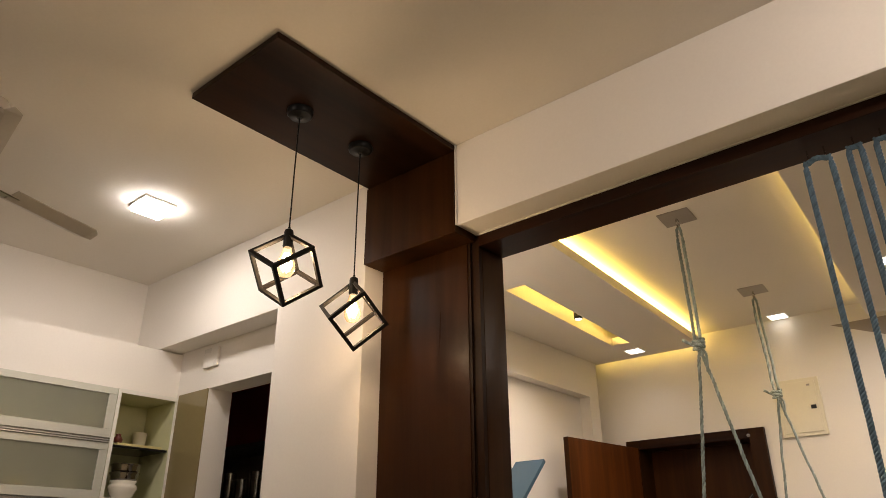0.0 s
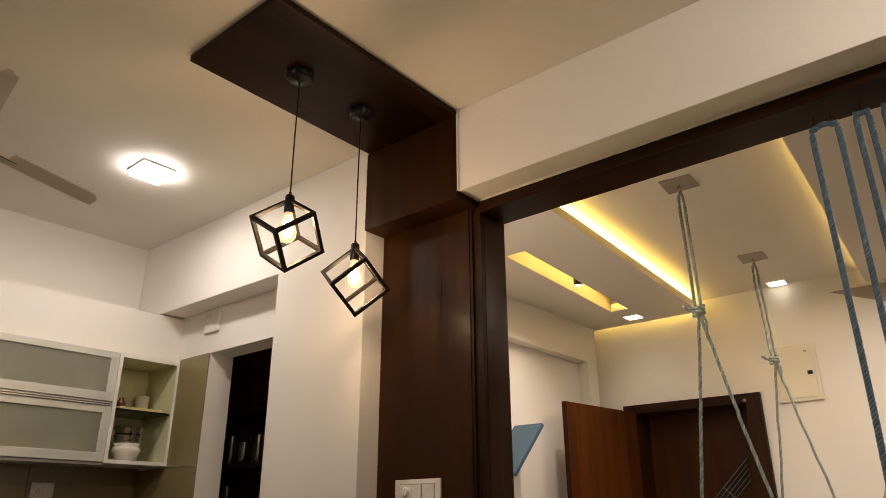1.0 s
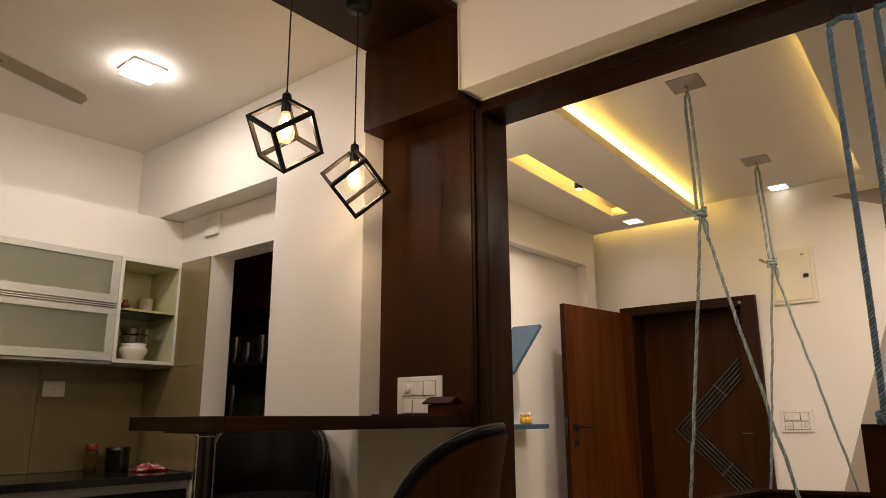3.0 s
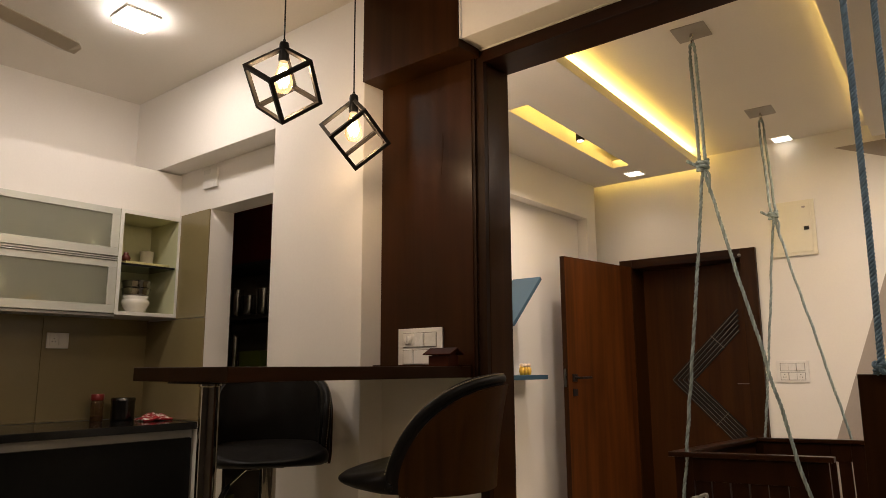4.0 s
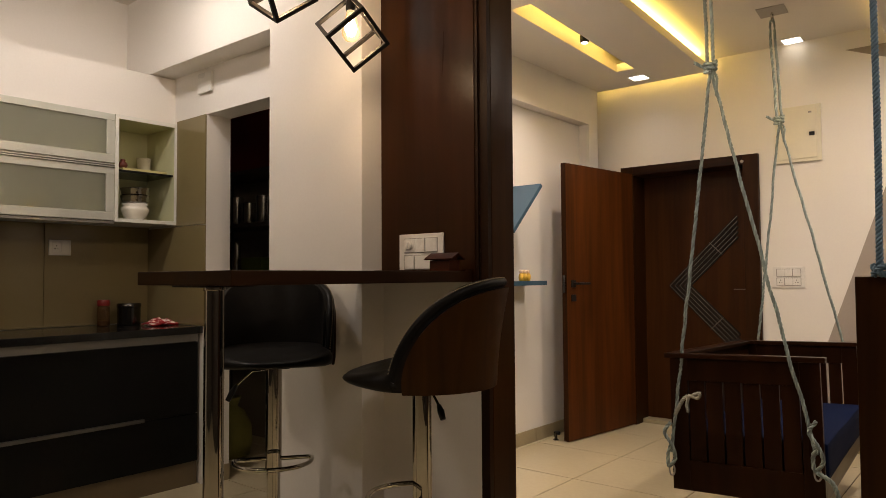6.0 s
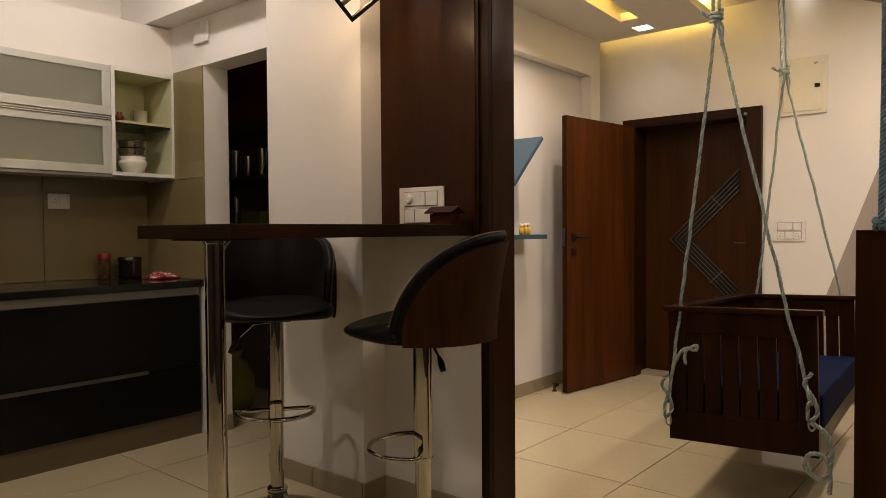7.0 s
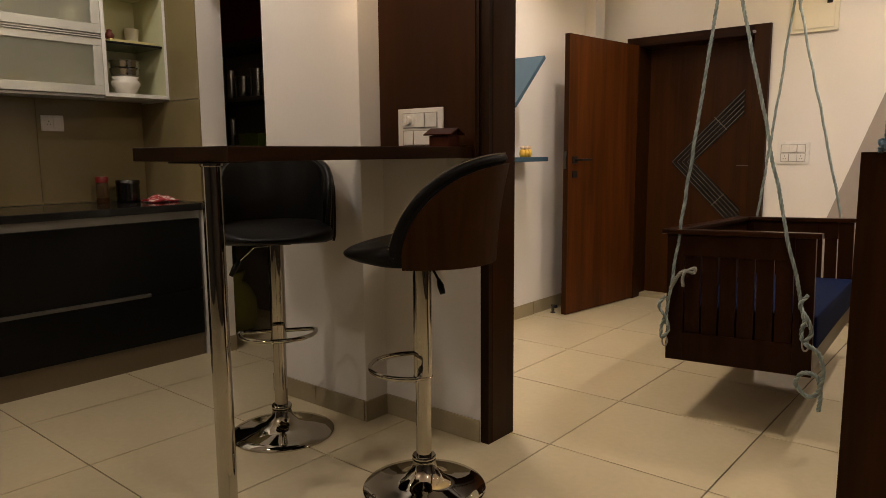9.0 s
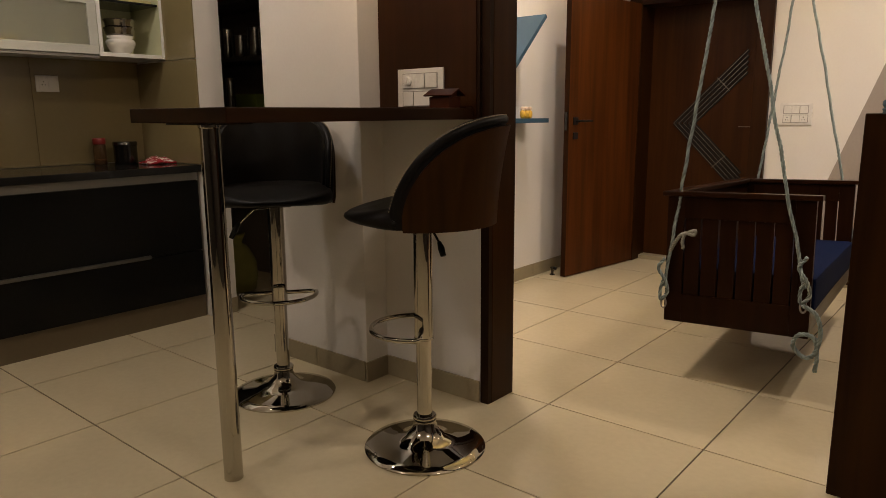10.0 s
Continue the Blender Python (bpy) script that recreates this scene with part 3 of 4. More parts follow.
def pendant(hang, q):
    """Black cube frame hung by one corner from a cord, with a clear filament bulb."""
    x, y, z = hang
    lamp = thing("pendant_lamp", "black metal cube-frame pendant lamp with a glowing filament bulb", "pendant lamp", (x, y, z), "pendants over the bar table")
    size, bar = 0.166, 0.0135
    turn = Matrix(q).to_4x4()
    bm = bmesh.new()
    for axis in range(3):
        for u in (0, 1):
            for v in (0, 1):
                lo = [0.0, 0.0, 0.0]
                hi = [size, size, size]
                b, c = [k for k in range(3) if k != axis]
                for k, w in ((b, u), (c, v)):
                    lo[k], hi[k] = (0.0, bar) if w == 0 else (size - bar, size)
                if axis != 0:
                    lo[axis], hi[axis] = bar * 0.98, size - bar * 0.98
                box(bm, lo[0], hi[0], lo[1], hi[1], lo[2], hi[2], 0.0006)
    bmesh.ops.transform(bm, matrix=turn, verts=bm.verts)
    part("cube_frame", bm, BLACK_METAL, lamp)
    bm = lathe(bmesh.new(), ((0.004, 0.02), (0.006, 0.012), (0.015, 0.006), (0.017, -0.004), (0.018, -0.056), (0.016, -0.062)), 20)
    rounded(part("bulb_holder", bm, BLACK_PLASTIC, lamp))
    bm = tube(bmesh.new(), ((0, 0, 0.015), (-0.003, 0.001, (2.737 - z) * 0.5), (-0.003, 0.002, 2.737 - z - 0.02)), 0.0028, 8)
    part("cord", bm, BLACK_PLASTIC, lamp)
    top = 2.737 - z
    bm = lathe(bmesh.new(), ((0.010, top - 0.034), (0.014, top - 0.03), (0.044, top - 0.026), (0.050, top - 0.018), (0.050, top)), 32)
    rounded(part("ceiling_rose", bm, BLACK_PLASTIC, lamp, "glossy black ceiling rose"))
    bm = lathe(bmesh.new(), ((0.013, -0.058), (0.016, -0.072), (0.024, -0.098), (0.033, -0.132), (0.031, -0.152), (0.020, -0.168), (0.0, -0.175)), 24)
    glass = part("bulb", bm, GLASS, lamp, "clear glass bulb", True)
    glass.visible_shadow = False
    bm = bmesh.new()
    for i in range(6):
        a = 2 * math.pi * i / 6
        c, s_ = math.cos(a), math.sin(a)
        tube(bm, ((0.006 * c, 0.006 * s_, -0.085), (0.014 * c, 0.014 * s_, -0.115), (0.010 * c, 0.010 * s_, -0.150)), 0.0030, 5)
    part("filament", bm, FILAMENT, glass, "glowing filament").visible_shadow = False
    return lamp


for hang, q in CUBES:
    pendant(hang, q)

# ---- ceiling lamps and fan ----


def square_lamp(x, y, z, size, label):
    lamp = thing("ceiling_lamp", label, "ceiling lamp", (x, y, z))
    h = size / 2
    bm = bmesh.new()
    for a, b, c, d in ((-h, h, -h, -h + 0.008), (-h, h, h - 0.008, h), (-h, -h + 0.008, -h + 0.008, h - 0.008), (h - 0.008, h, -h + 0.008, h - 0.008)):
        box(bm, a, b, c, d, -0.012, 0.0)
    part("frame", bm, WHITE_PLASTIC, lamp)
    slab("diffuser", LED_BRIGHT, -h + 0.008, h - 0.008, -h + 0.008, h - 0.008, -0.036, -0.002, lamp, 0.004, "glowing white diffuser")
    return lamp


square_lamp(*KITCHEN_LAMP, CEIL, 0.165, "square white LED ceiling lamp, switched on")
# bodies for the visible downlights and for the added hidden ones
for x, y, z, w, wide in HALL_AND_FILL_LAMPS:
    lamp = thing("downlight", "small square LED downlight in the hall ceiling, two visible and three added out of view", "ceiling lamp", (x, y, z), "hall downlights")
    slab("frame", WHITE_PLASTIC, -0.062, 0.062, -0.062, 0.062, -0.006, 0.0, lamp, 0.002)
    slab("diffuser", LED, -0.053, 0.053, -0.053, 0.053, -0.009, -0.0062, lamp)
for x, y, w in ADDED_LIVING_LAMPS:
    tagged(square_lamp(x, y, CEIL, 0.18, "square white LED ceiling lamp added out of view as fill for the living room"), group="living room lamps")
for x, y in ((-1.66, 3.58), (-0.475, 3.6)):
    strip = slab("led_strip", LED_STRIP, -0.005, 0.005, -1.29, 1.29, 0.0, 0.004, m=pose(x, y, LOW + 0.0552, 0, 0, TURN))
    tagged(strip, "warm yellow LED strip lying in the ceiling cove", "led strip", "cove strips")
# body of the added end strip that yellows the entrance wall
strip = slab("led_strip", LED_STRIP, -2.55, -1.72, 4.895, 4.905, LOW + 0.0552, LOW + 0.059)
tagged(strip, "warm yellow LED strip added at the panel's end to imitate cove spill on the wall", "led strip", "cove strips")
strip = slab("led_strip", LED_STRIP, -0.002, 0.002, -0.69, 0.69, 0.0, 0.014, m=pose(-2.19, 3.80, LOW + 0.0552, 0, 0, TURN))
tagged(strip, "warm yellow LED strip in the narrow ceiling slot", "led strip", "cove strips")

spot = thing("slot_spotlight", "small black cylinder spotlight in the lit ceiling slot, switched on", "spotlight", (-2.03, 3.80, LOW + 0.17))
rounded(part("body", lathe(bmesh.new(), ((0.024, -0.175), (0.027, -0.17), (0.027, 0.0)), 24), BLACK_METAL, spot))
rounded(part("lens", lathe(bmesh.new(), ((0.019, -0.179), (0.021, -0.176), (0.021, -0.173)), 20), LED, spot, "glowing spotlight lens"))

fan = thing("ceiling_fan", "ceiling fan with pale beige blades, at rest", "ceiling fan", (-2.702, 0.568, CEIL))
rounded(part("canopy", lathe(bmesh.new(), ((0.02, -0.09), (0.05, -0.06), (0.06, 0.0)), 28), FAN_PAINT, fan))
rounded(part("downrod", lathe(bmesh.new(), ((0.012, -0.28), (0.012, -0.05)), 16), FAN_PAINT, fan))
rounded(part("motor", lathe(bmesh.new(), ((0.05, -0.385), (0.062, -0.38), (0.07, -0.35), (0.07, -0.30), (0.08, -0.275), (0.02, -0.27)), 36), FAN_PAINT, fan))
for a in (19, 139, 261):
    bm = bmesh.new()
    rows = []
    for i in range(13):
        t = i / 12
        y = 0.16 + 0.41 * t
        w = 0.055 + 0.008 * t
        if t > 0.9:
            w *= math.sqrt(max(0.25, 1 - ((t - 0.9) / 0.1) ** 2 * 0.75))
        rows.append([bm.verts.new((x * w, y, -0.345 + 0.014 * abs(x + 0.2) * (1 if x > -0.2 else 1.6) + dz)) for dz in (0.0, 0.004) for x in (-1, -0.2, 1)])
    for p, q in zip(rows, rows[1:]):
        for i, j in ((0, 1), (1, 2), (4, 3), (5, 4), (3, 0), (2, 5)):
            bm.faces.new((p[i], p[j], q[j], q[i]))
    for r in (rows[0], rows[-1]):
        bm.faces.new((r[0], r[1], r[4], r[3]))
        bm.faces.new((r[1], r[2], r[5], r[4]))
    blade = part("blade", bm, FAN_PAINT, fan, m=pose(0, 0, 0, 0, 0, a))
    bm = bmesh.new()
    box(bm, -0.018, 0.018, 0.08, 0.20, -0.340, -0.334, 0.002)
    part("blade_bracket", bm, CHROME, blade, "bright metal blade bracket")

# ---- kitchen ----
base = thing("kitchen_base_unit", "black gloss kitchen drawer unit with long metal handle, tiled plinth", "kitchen cabinet", (-3.8, 1.45, 0), "kitchen base units")
slab("carcass", BLACK_SHELF, -0.29, 0.27, -0.655, 0.655, 0.125, 0.80, base)
slab("plinth", PLINTH_SHADED, -0.29, 0.27, -0.655, 0.66, 0.0, 0.125, base, 0, "beige tiled plinth with the shade under the drawers in its colour")
lower = slab("drawer_front", BLACK_GLOSS, 0.27, 0.290, -0.652, 0.652, 0.13, 0.385, base, 0.002)
upper = slab("drawer_front", BLACK_GLOSS, 0.27, 0.290, -0.652, 0.652, 0.39, 0.775, base, 0.002)
bm = bmesh.new()
box(bm, 0.290, 0.307, -0.645, 0.345, 0.384, 0.402, 0.003)
part("handle", bm, HANDLE, lower, "long dark aluminium handle profile")
slab("grip_profile", ALU_DARK, 0.262, 0.283, -0.655, 0.655, 0.778, 0.818, base, 0, "grey aluminium grip profile")
base_b = copy_thing(base, Matrix.Translation((-3.8, 0.135, 0)))
top = slab("kitchen_worktop", GRANITE, -4.098, -3.488, -0.55, 2.118, 0.82, 0.858, None, 0.004)
tagged(top, "polished black granite kitchen worktop", "worktop")

cab = thing("kitchen_wall_cabinet", "wall cabinet with two frosted-glass lift doors in aluminium frames", "kitchen cabinet", (-4.098, 1.755, 1.43))
bm = bmesh.new()
W2 = 1.15
for b in ((0, 0.305, -W2, 0, 0, 0.018), (0, 0.305, -W2, 0, 0.567, 0.585), (0, 0.305, -0.018, 0, 0.018, 0.567), (0, 0.305, -W2, -W2 + 0.018, 0.018, 0.567), (0, 0.01, -W2 + 0.018, -0.018, 0.018, 0.567)):
    box(bm, *b)
part("body", bm, SHELF_EDGE, cab)
for z0, z1 in ((0.006, 0.290), (0.318, 0.583)):
    bm = bmesh.new()
    f = 0.045
    for b in ((-W2, 0, z0, z0 + f), (-W2, 0, z1 - f * 0.8, z1), (-W2, -W2 + f, z0 + f, z1 - f * 0.8), (-f, 0, z0 + f, z1 - f * 0.8)):
        box(bm, 0.307, 0.328, b[0], b[1], b[2], b[3], 0.002)
    door = part("lift_door", bm, CABINET_ALU, cab, "aluminium framed lift door")
    slab("pane", FROST, 0.312, 0.322, -W2 + f, -f, z0 + f, z1 - f * 0.8, door, 0, "frosted glass pane")
for z in (0.296, 0.307):
    slab("edge_handle", ALU, 0.305, 0.334, -W2, 0, z - 0.003, z + 0.003, cab, 0.001, "aluminium edge handle")
slab("light_rail", ALU_DARK, 0.29, 0.33, -W2, 0, -0.012, 0.0, cab)

for x, y, z, r, h, mt, nm, lb in ((-3.845, 1.64, 1.749, 0.05, 0.13, "c", "storage_jar", "pale ceramic jar behind the frosted glass"),
                                  (-3.845, 1.60, 1.449, 0.05, 0.11, "c", "storage_jar", "pale ceramic jar behind the frosted glass"),
                                  (-3.85, 1.22, 1.449, 0.055, 0.15, "s", "storage_jar", "dull metal jar behind the frosted glass"),
                                  (-3.845, 1.36, 1.449, 0.05, 0.07, "y", "storage_jar", "yellow jar behind the frosted glass")):
    j = part(nm, lathe(bmesh.new(), ((r * 0.9, 0), (r, 0.01), (r, h * 0.7), (r * 0.7, h * 0.9), (r * 0.7, h), (0, h)), 24), {"c": CERAMIC, "s": STEEL, "y": YELLOW_TOY}[mt], None, "", True, m=Matrix.Translation((x, y, z)))
    tagged(j, lb, "jar", "jars in the wall cabinet")
slab("inner_shelf", SHELF_EDGE, 0.012, 0.29, -W2 + 0.02, -0.02, 0.300, 0.318, cab)

opn = thing("open_shelf_unit", "open corner wall shelf with cream inside and a dark glass shelf", "shelf unit", (-4.098, 1.757, 1.43))
for name, b, mt in (("bottom_panel", (0, 0.328, 0, 0.36, 0, 0.02), SHELF_EDGE), ("top_panel", (0, 0.328, 0, 0.36, 0.565, 0.585), SHELF_IN),
                    ("side_panel", (0, 0.328, 0, 0.018, 0.02, 0.565), SHELF_IN), ("side_panel", (0, 0.328, 0.342, 0.36, 0.02, 0.565), SHELF_IN),
                    ("back_panel", (0, 0.012, 0.018, 0.342, 0.02, 0.565), SHELF_IN)):
    slab(name, mt, *b, opn, 0.001)
for y0, y1 in ((-0.001, 0.019), (0.341, 0.361)):
    slab("front_edge", SHELF_EDGE, 0.328, 0.331, y0, y1, 0.0, 0.585, opn)
slab("front_edge", SHELF_EDGE, 0.328, 0.331, 0.0192, 0.3408, 0.563, 0.585, opn)
slab("glass_shelf", SHELF_GLASS, 0.014, 0.312, 0.019, 0.341, 0.278, 0.288, opn, 0.002, "dark tinted glass shelf")
slab("shelf_edge", BLACK_PLASTIC, 0.3122, 0.3155, 0.019, 0.341, 0.277, 0.289, opn, 0.001, "black shelf edge")

# ---- hall: doors, boxes, shelves ----
dframe = thing("entrance_door_frame", "dark wooden entrance door frame", "door frame", (-1.877, 5.03, 0), kind="structure")
slab("side_post", WOOD_DARK, -0.50, -0.40, -0.03, 0.20, 0, 1.948, dframe, 0.004)
slab("side_post", WOOD_DARK, 0.40, 0.50, -0.03, 0.20, 0, 1.948, dframe, 0.004)
slab("head", WOOD_DARK_X, -0.40, 0.40, -0.03, 0.20, 1.882, 1.948, dframe, 0.004)
slab("threshold", SKIRT, -0.40, 0.40, 0.08, 0.32, 0.0, 0.03, dframe, 0.003, "beige stone threshold")

rounded(part("door_stop", lathe(bmesh.new(), ((0.009, 0.0), (0.011, 0.005), (0.010, 0.016), (0.0, 0.020)), 16), PLATE_GREY, dframe, "small grey round door stop", m=pose(0.40, -0.03, 1.90, 90)))
door = thing("entrance_door", "closed dark red-brown entrance door with a chevron of metal bars", "door", (-1.877, 5.21, 0.03))
slab("leaf", WOOD_DOOR, -0.42, 0.42, 0.0, 0.04, 0, 1.87, door, 0.002)
for k in range(5):
    off = k * 0.037
    for sgn in (1, -1):
        bm = bmesh.new()
        n = (0.50 - off) / math.cos(math.pi / 4)
        box(bm, 0.0, n, -0.010, 0.0, -0.0105, 0.0105, 0.002, pose(-0.205 + off, 0.001, 1.012, 0, -45 * sgn, 0))
        bar = part("chevron_bar", bm, BLACK_METAL, door, "black metal chevron bar")
        bm = bmesh.new()
        box(bm, 0.0, n, -0.0125, -0.0102, -0.0018, 0.0014, 0.0, pose(-0.205 + off, 0.001, 1.012, 0, -45 * sgn, 0))
        part("bright_line", bm, DOOR_LINE, bar, "thin dull steel line")
for sgn in (1, -1):
    bm = bmesh.new()
    box(bm, -0.005, 0.125, -0.0155, -0.0127, -0.003, 0.003, 0.001, pose(0.10, 0.0, 1.012 + sgn * 0.315, 0, 45 * sgn, 0))
    part("cross_band", bm, DOOR_LINE, door)
slab("latch_slot", DOOR_LINE, 0.26, 0.36, -0.003, 0.001, 0.985, 0.990, door)

# open safety door leaf, turned into the hall
ang = math.degrees(math.atan2(5.0 - 4.19, -2.30 + 2.405))
leaf = thing("open_door_leaf", "open reddish teak door leaf with a black lever handle", "door", m=pose(-2.30, 5.0, 0.008, 0, 0, ang + 180))
slab("leaf", WOOD_RED, 0.0, 0.83, -0.018, 0.018, 0, 1.885, leaf, 0.002)
slab("edge_strip", WOOD_DARK, 0.8305, 0.8335, -0.019, 0.019, 0, 1.885, leaf)
handle = slab("handle_plate", BLACK_METAL, 0.735, 0.785, 0.018, 0.026, 1.035, 1.085, leaf, 0.002, "black square handle rose")
bm = tube(bmesh.new(), ((0.76, 0.024, 1.06), (0.76, 0.06, 1.06), (0.74, 0.064, 1.06), (0.63, 0.064, 1.06)), 0.008, 10)
part("lever", bm, BLACK_METAL, handle, "black metal lever")
slab("keyhole_plate", BLACK_METAL, 0.735, 0.785, 0.018, 0.026, 0.94, 0.985, leaf, 0.002, "black square keyhole plate")
slab("latch", DARK_STEEL, 0.833, 0.838, -0.01, 0.01, 1.0, 1.12, leaf)

dbx = thing("distribution_box", "ivory metal electrical distribution box on the wall", "electrical box", (-1.125, 5.03, 2.045))
slab("frame", CREAM_PLASTIC, -0.137, 0.137, -0.018, 0.0, -0.185, 0.185, dbx, 0.003)
slab("cover", CREAM_PLASTIC, -0.115, 0.115, -0.025, -0.0182, -0.163, 0.163, dbx, 0.002)
slab("lock", BLACK_PLASTIC, 0.068, 0.10, -0.029, -0.0252, -0.02, 0.005, dbx, 0.001)
slab("badge", PLATE_GREY, 0.065, 0.085, -0.0265, -0.0252, 0.13, 0.142, dbx)


def switch_plate(name, m, w, h, cols, rows, group="", sockets=(), dials=(), gap=GAP_PALE):
    sp = thing(name, "white modular switch plate with rows of rocker switches", "switch plate", group=group, m=m)
    slab("plate", WHITE_PLASTIC, -w / 2, w / 2, -0.008, 0.0, -h / 2, h / 2, sp, 0.003)
    cw, ch = w * 0.74 / cols, h * 0.66 / rows
    for r in range(rows):
        zc = (r - (rows - 1) / 2) * h * 0.42
        slab("module_gap", gap, -w * 0.385, w * 0.385, -0.0092, -0.0081, zc - ch / 2 - 0.003, zc + ch / 2 + 0.003, sp)
        for c in range(cols):
            xc = (c - (cols - 1) / 2) * cw
            bm = bmesh.new()
            box(bm, xc - cw / 2 + 0.0015, xc + cw / 2 - 0.0015, -0.0135, -0.0093, zc - ch / 2, zc + ch / 2, 0.001,
                Matrix.Translation((xc, 0, zc)) @ Matrix.Rotation(radians(5 if (r * 5 + c) % 3 else -5), 4, "Z") @ Matrix.Translation((-xc, 0, -zc)))
            rk = part("rocker", bm, WHITE_PLASTIC, sp)
            if (r, c) in dials:
                knob = lathe(bmesh.new(), ((0.019, -0.002), (0.018, 0.006), (0.015, 0.009), (0.0, 0.010)), 24, pose(xc, -0.0137, zc, 90))
                box(knob, xc - 0.003, xc + 0.003, -0.027, -0.022, zc - 0.015, zc + 0.015, 0.001)
                rounded(part("regulator_knob", knob, WHITE_PLASTIC, rk, "round white fan regulator knob"))
            if (r, c) in sockets:
                bm = bmesh.new()
                for dx, dz in ((0, 0.010), (-0.008, -0.006), (0.008, -0.006)):
                    lathe(bm, ((0.0032, -0.0002), (0.0032, 0.0006)), 10, pose(xc + dx, -0.0137, zc + dz, 90))
                part("socket_hole", bm, GAP_DARK, rk)
    return sp


switch_plate("switch_plate", pose(-1.852, 2.0865, 1.213), 0.232, 0.160, 3, 2, dials=((1, 0),))
switch_plate("switch_plate", pose(-1.206, 5.0295, 1.103), 0.196, 0.140, 3, 2, sockets=((0, 0), (0, 2)))
sock = switch_plate("wall_socket", pose(-4.0905, 1.607, 1.295, 0, 0, 90), 0.115, 0.085, 2, 1, sockets=((0, 0),), gap=WHITE_PLASTIC)
tagged(sock, "white wall socket with a switch on the kitchen tiles", "wall socket")

# shelves on the hall wall
board = thing("slanted_wall_shelf", "blue laminate board fixed slanted on the hall wall", "shelf", m=pose(-2.60, 3.535, 1.393, 44))
slab("board", SHELF_BLUE, 0.0, 0.215, 0.0, 0.455, -0.012, 0.012, board, 0.002)
ledge = slab("wall_ledge", SHELF_BLUE, -2.599, -2.42, 3.35, 3.97, 1.062, 1.090, None, 0.002)
tagged(ledge, "narrow blue laminate ledge on the hall wall", "shelf")
toy = thing("figurine", "small yellow figurine group on the blue ledge", "figurine", (-2.47, 3.78, 1.090))
bm = bmesh.new()
for dy in (-0.04, 0.0, 0.04):
    lathe(bm, ((0.012, 0.0), (0.018, 0.02), (0.016, 0.04), (0.009, 0.05)), 14, Matrix.Translation((0, dy, 0)))
part("bodies", bm, YELLOW_TOY, toy, "", True)
bm = bmesh.new()
for dy in (-0.04, 0.0, 0.04):
    bmesh.ops.create_icosphere(bm, subdivisions=2, radius=0.014, matrix=Matrix.Translation((0, dy, 0.06)))
part("heads", bm, PALE_TOY, toy, "", True)

# half-height partition and hanging rope screen
partition = slab("low_partition", WOOD_DARK, -0.37, 1.6, 2.205, 2.268, 0, 1.114, None, 0.003)
structure(partition, "half-height dark walnut laminate partition in the opening", "partition")


def rope_loop(x0, x1):
    """One doubled rope: up from the partition, over two hooks under the lintel and down again."""
    lp = thing("hanging_rope", "thick blue twisted rope looped from hooks under the wooden lintel", "rope", ((x0 + x1) / 2, 2.20, 1.114), "rope screen in the opening")
    h = (x1 - x0) / 2
    zt = 2.295 - 1.114
    r = min(0.03, h)
    pts = [(-h - 0.004, 0, 0.03), (-h, 0.004, 0.4), (-h, -0.003, 0.9), (-h, 0, zt - r), (-h + r * 0.35, 0, zt - r * 0.3)]
    if h > 0.03:
        pts += [(-h + r, 0, zt)]
        pts += [(h - r, 0, zt)]
    else:
        pts += [(0, 0, zt)]
    pts += [(h - r * 0.35, 0, zt - r * 0.3), (h, 0, zt - r), (h, 0.003, 0.9), (h, -0.004, 0.4), (h + 0.004, 0, 0.03)]
    part("rope", rope(bmesh.new(), pts, 0.0098, 0.036), ROPE_BLUE, lp, "", True)
    for sx in (-h, h):
        bm = bmesh.new()
        k = [(sx + 0.018 * math.cos(a) * (1 + 0.2 * math.sin(2 * a)), 0.014 * math.sin(a), 0.016 + 0.012 * math.sin(1.5 * a)) for a in [i * 0.5 for i in range(26)]]
        rope(bm, k, 0.009, 0.035)
        part("knot", bm, ROPE_BLUE, lp, "", True)
    for sx in ((-h + 0.012, h - 0.012) if h > 0.03 else (0.0,)):
        part("hook", tube(bmesh.new(), ((sx, 0, zt + 0.004), (sx, 0.0, zt + 0.036)), 0.0025, 8), STEEL, lp, "thin metal hook")
    return lp


rope_loop(-0.305, -0.232)
for k in range(7):
    x = -0.180 + k * 0.075
    rope_loop(x, x + 0.034)

# ---- swing ----
SW = pose(-0.866, 2.869, 0.254, -2.1, -1.5, 3.9)
swing = thing("swing_bench", "dark rosewood swing bench with navy seat, hung on grey-green ropes", "swing", m=SW)
LEN, WID, TALL = 1.276, 0.556, 0.551


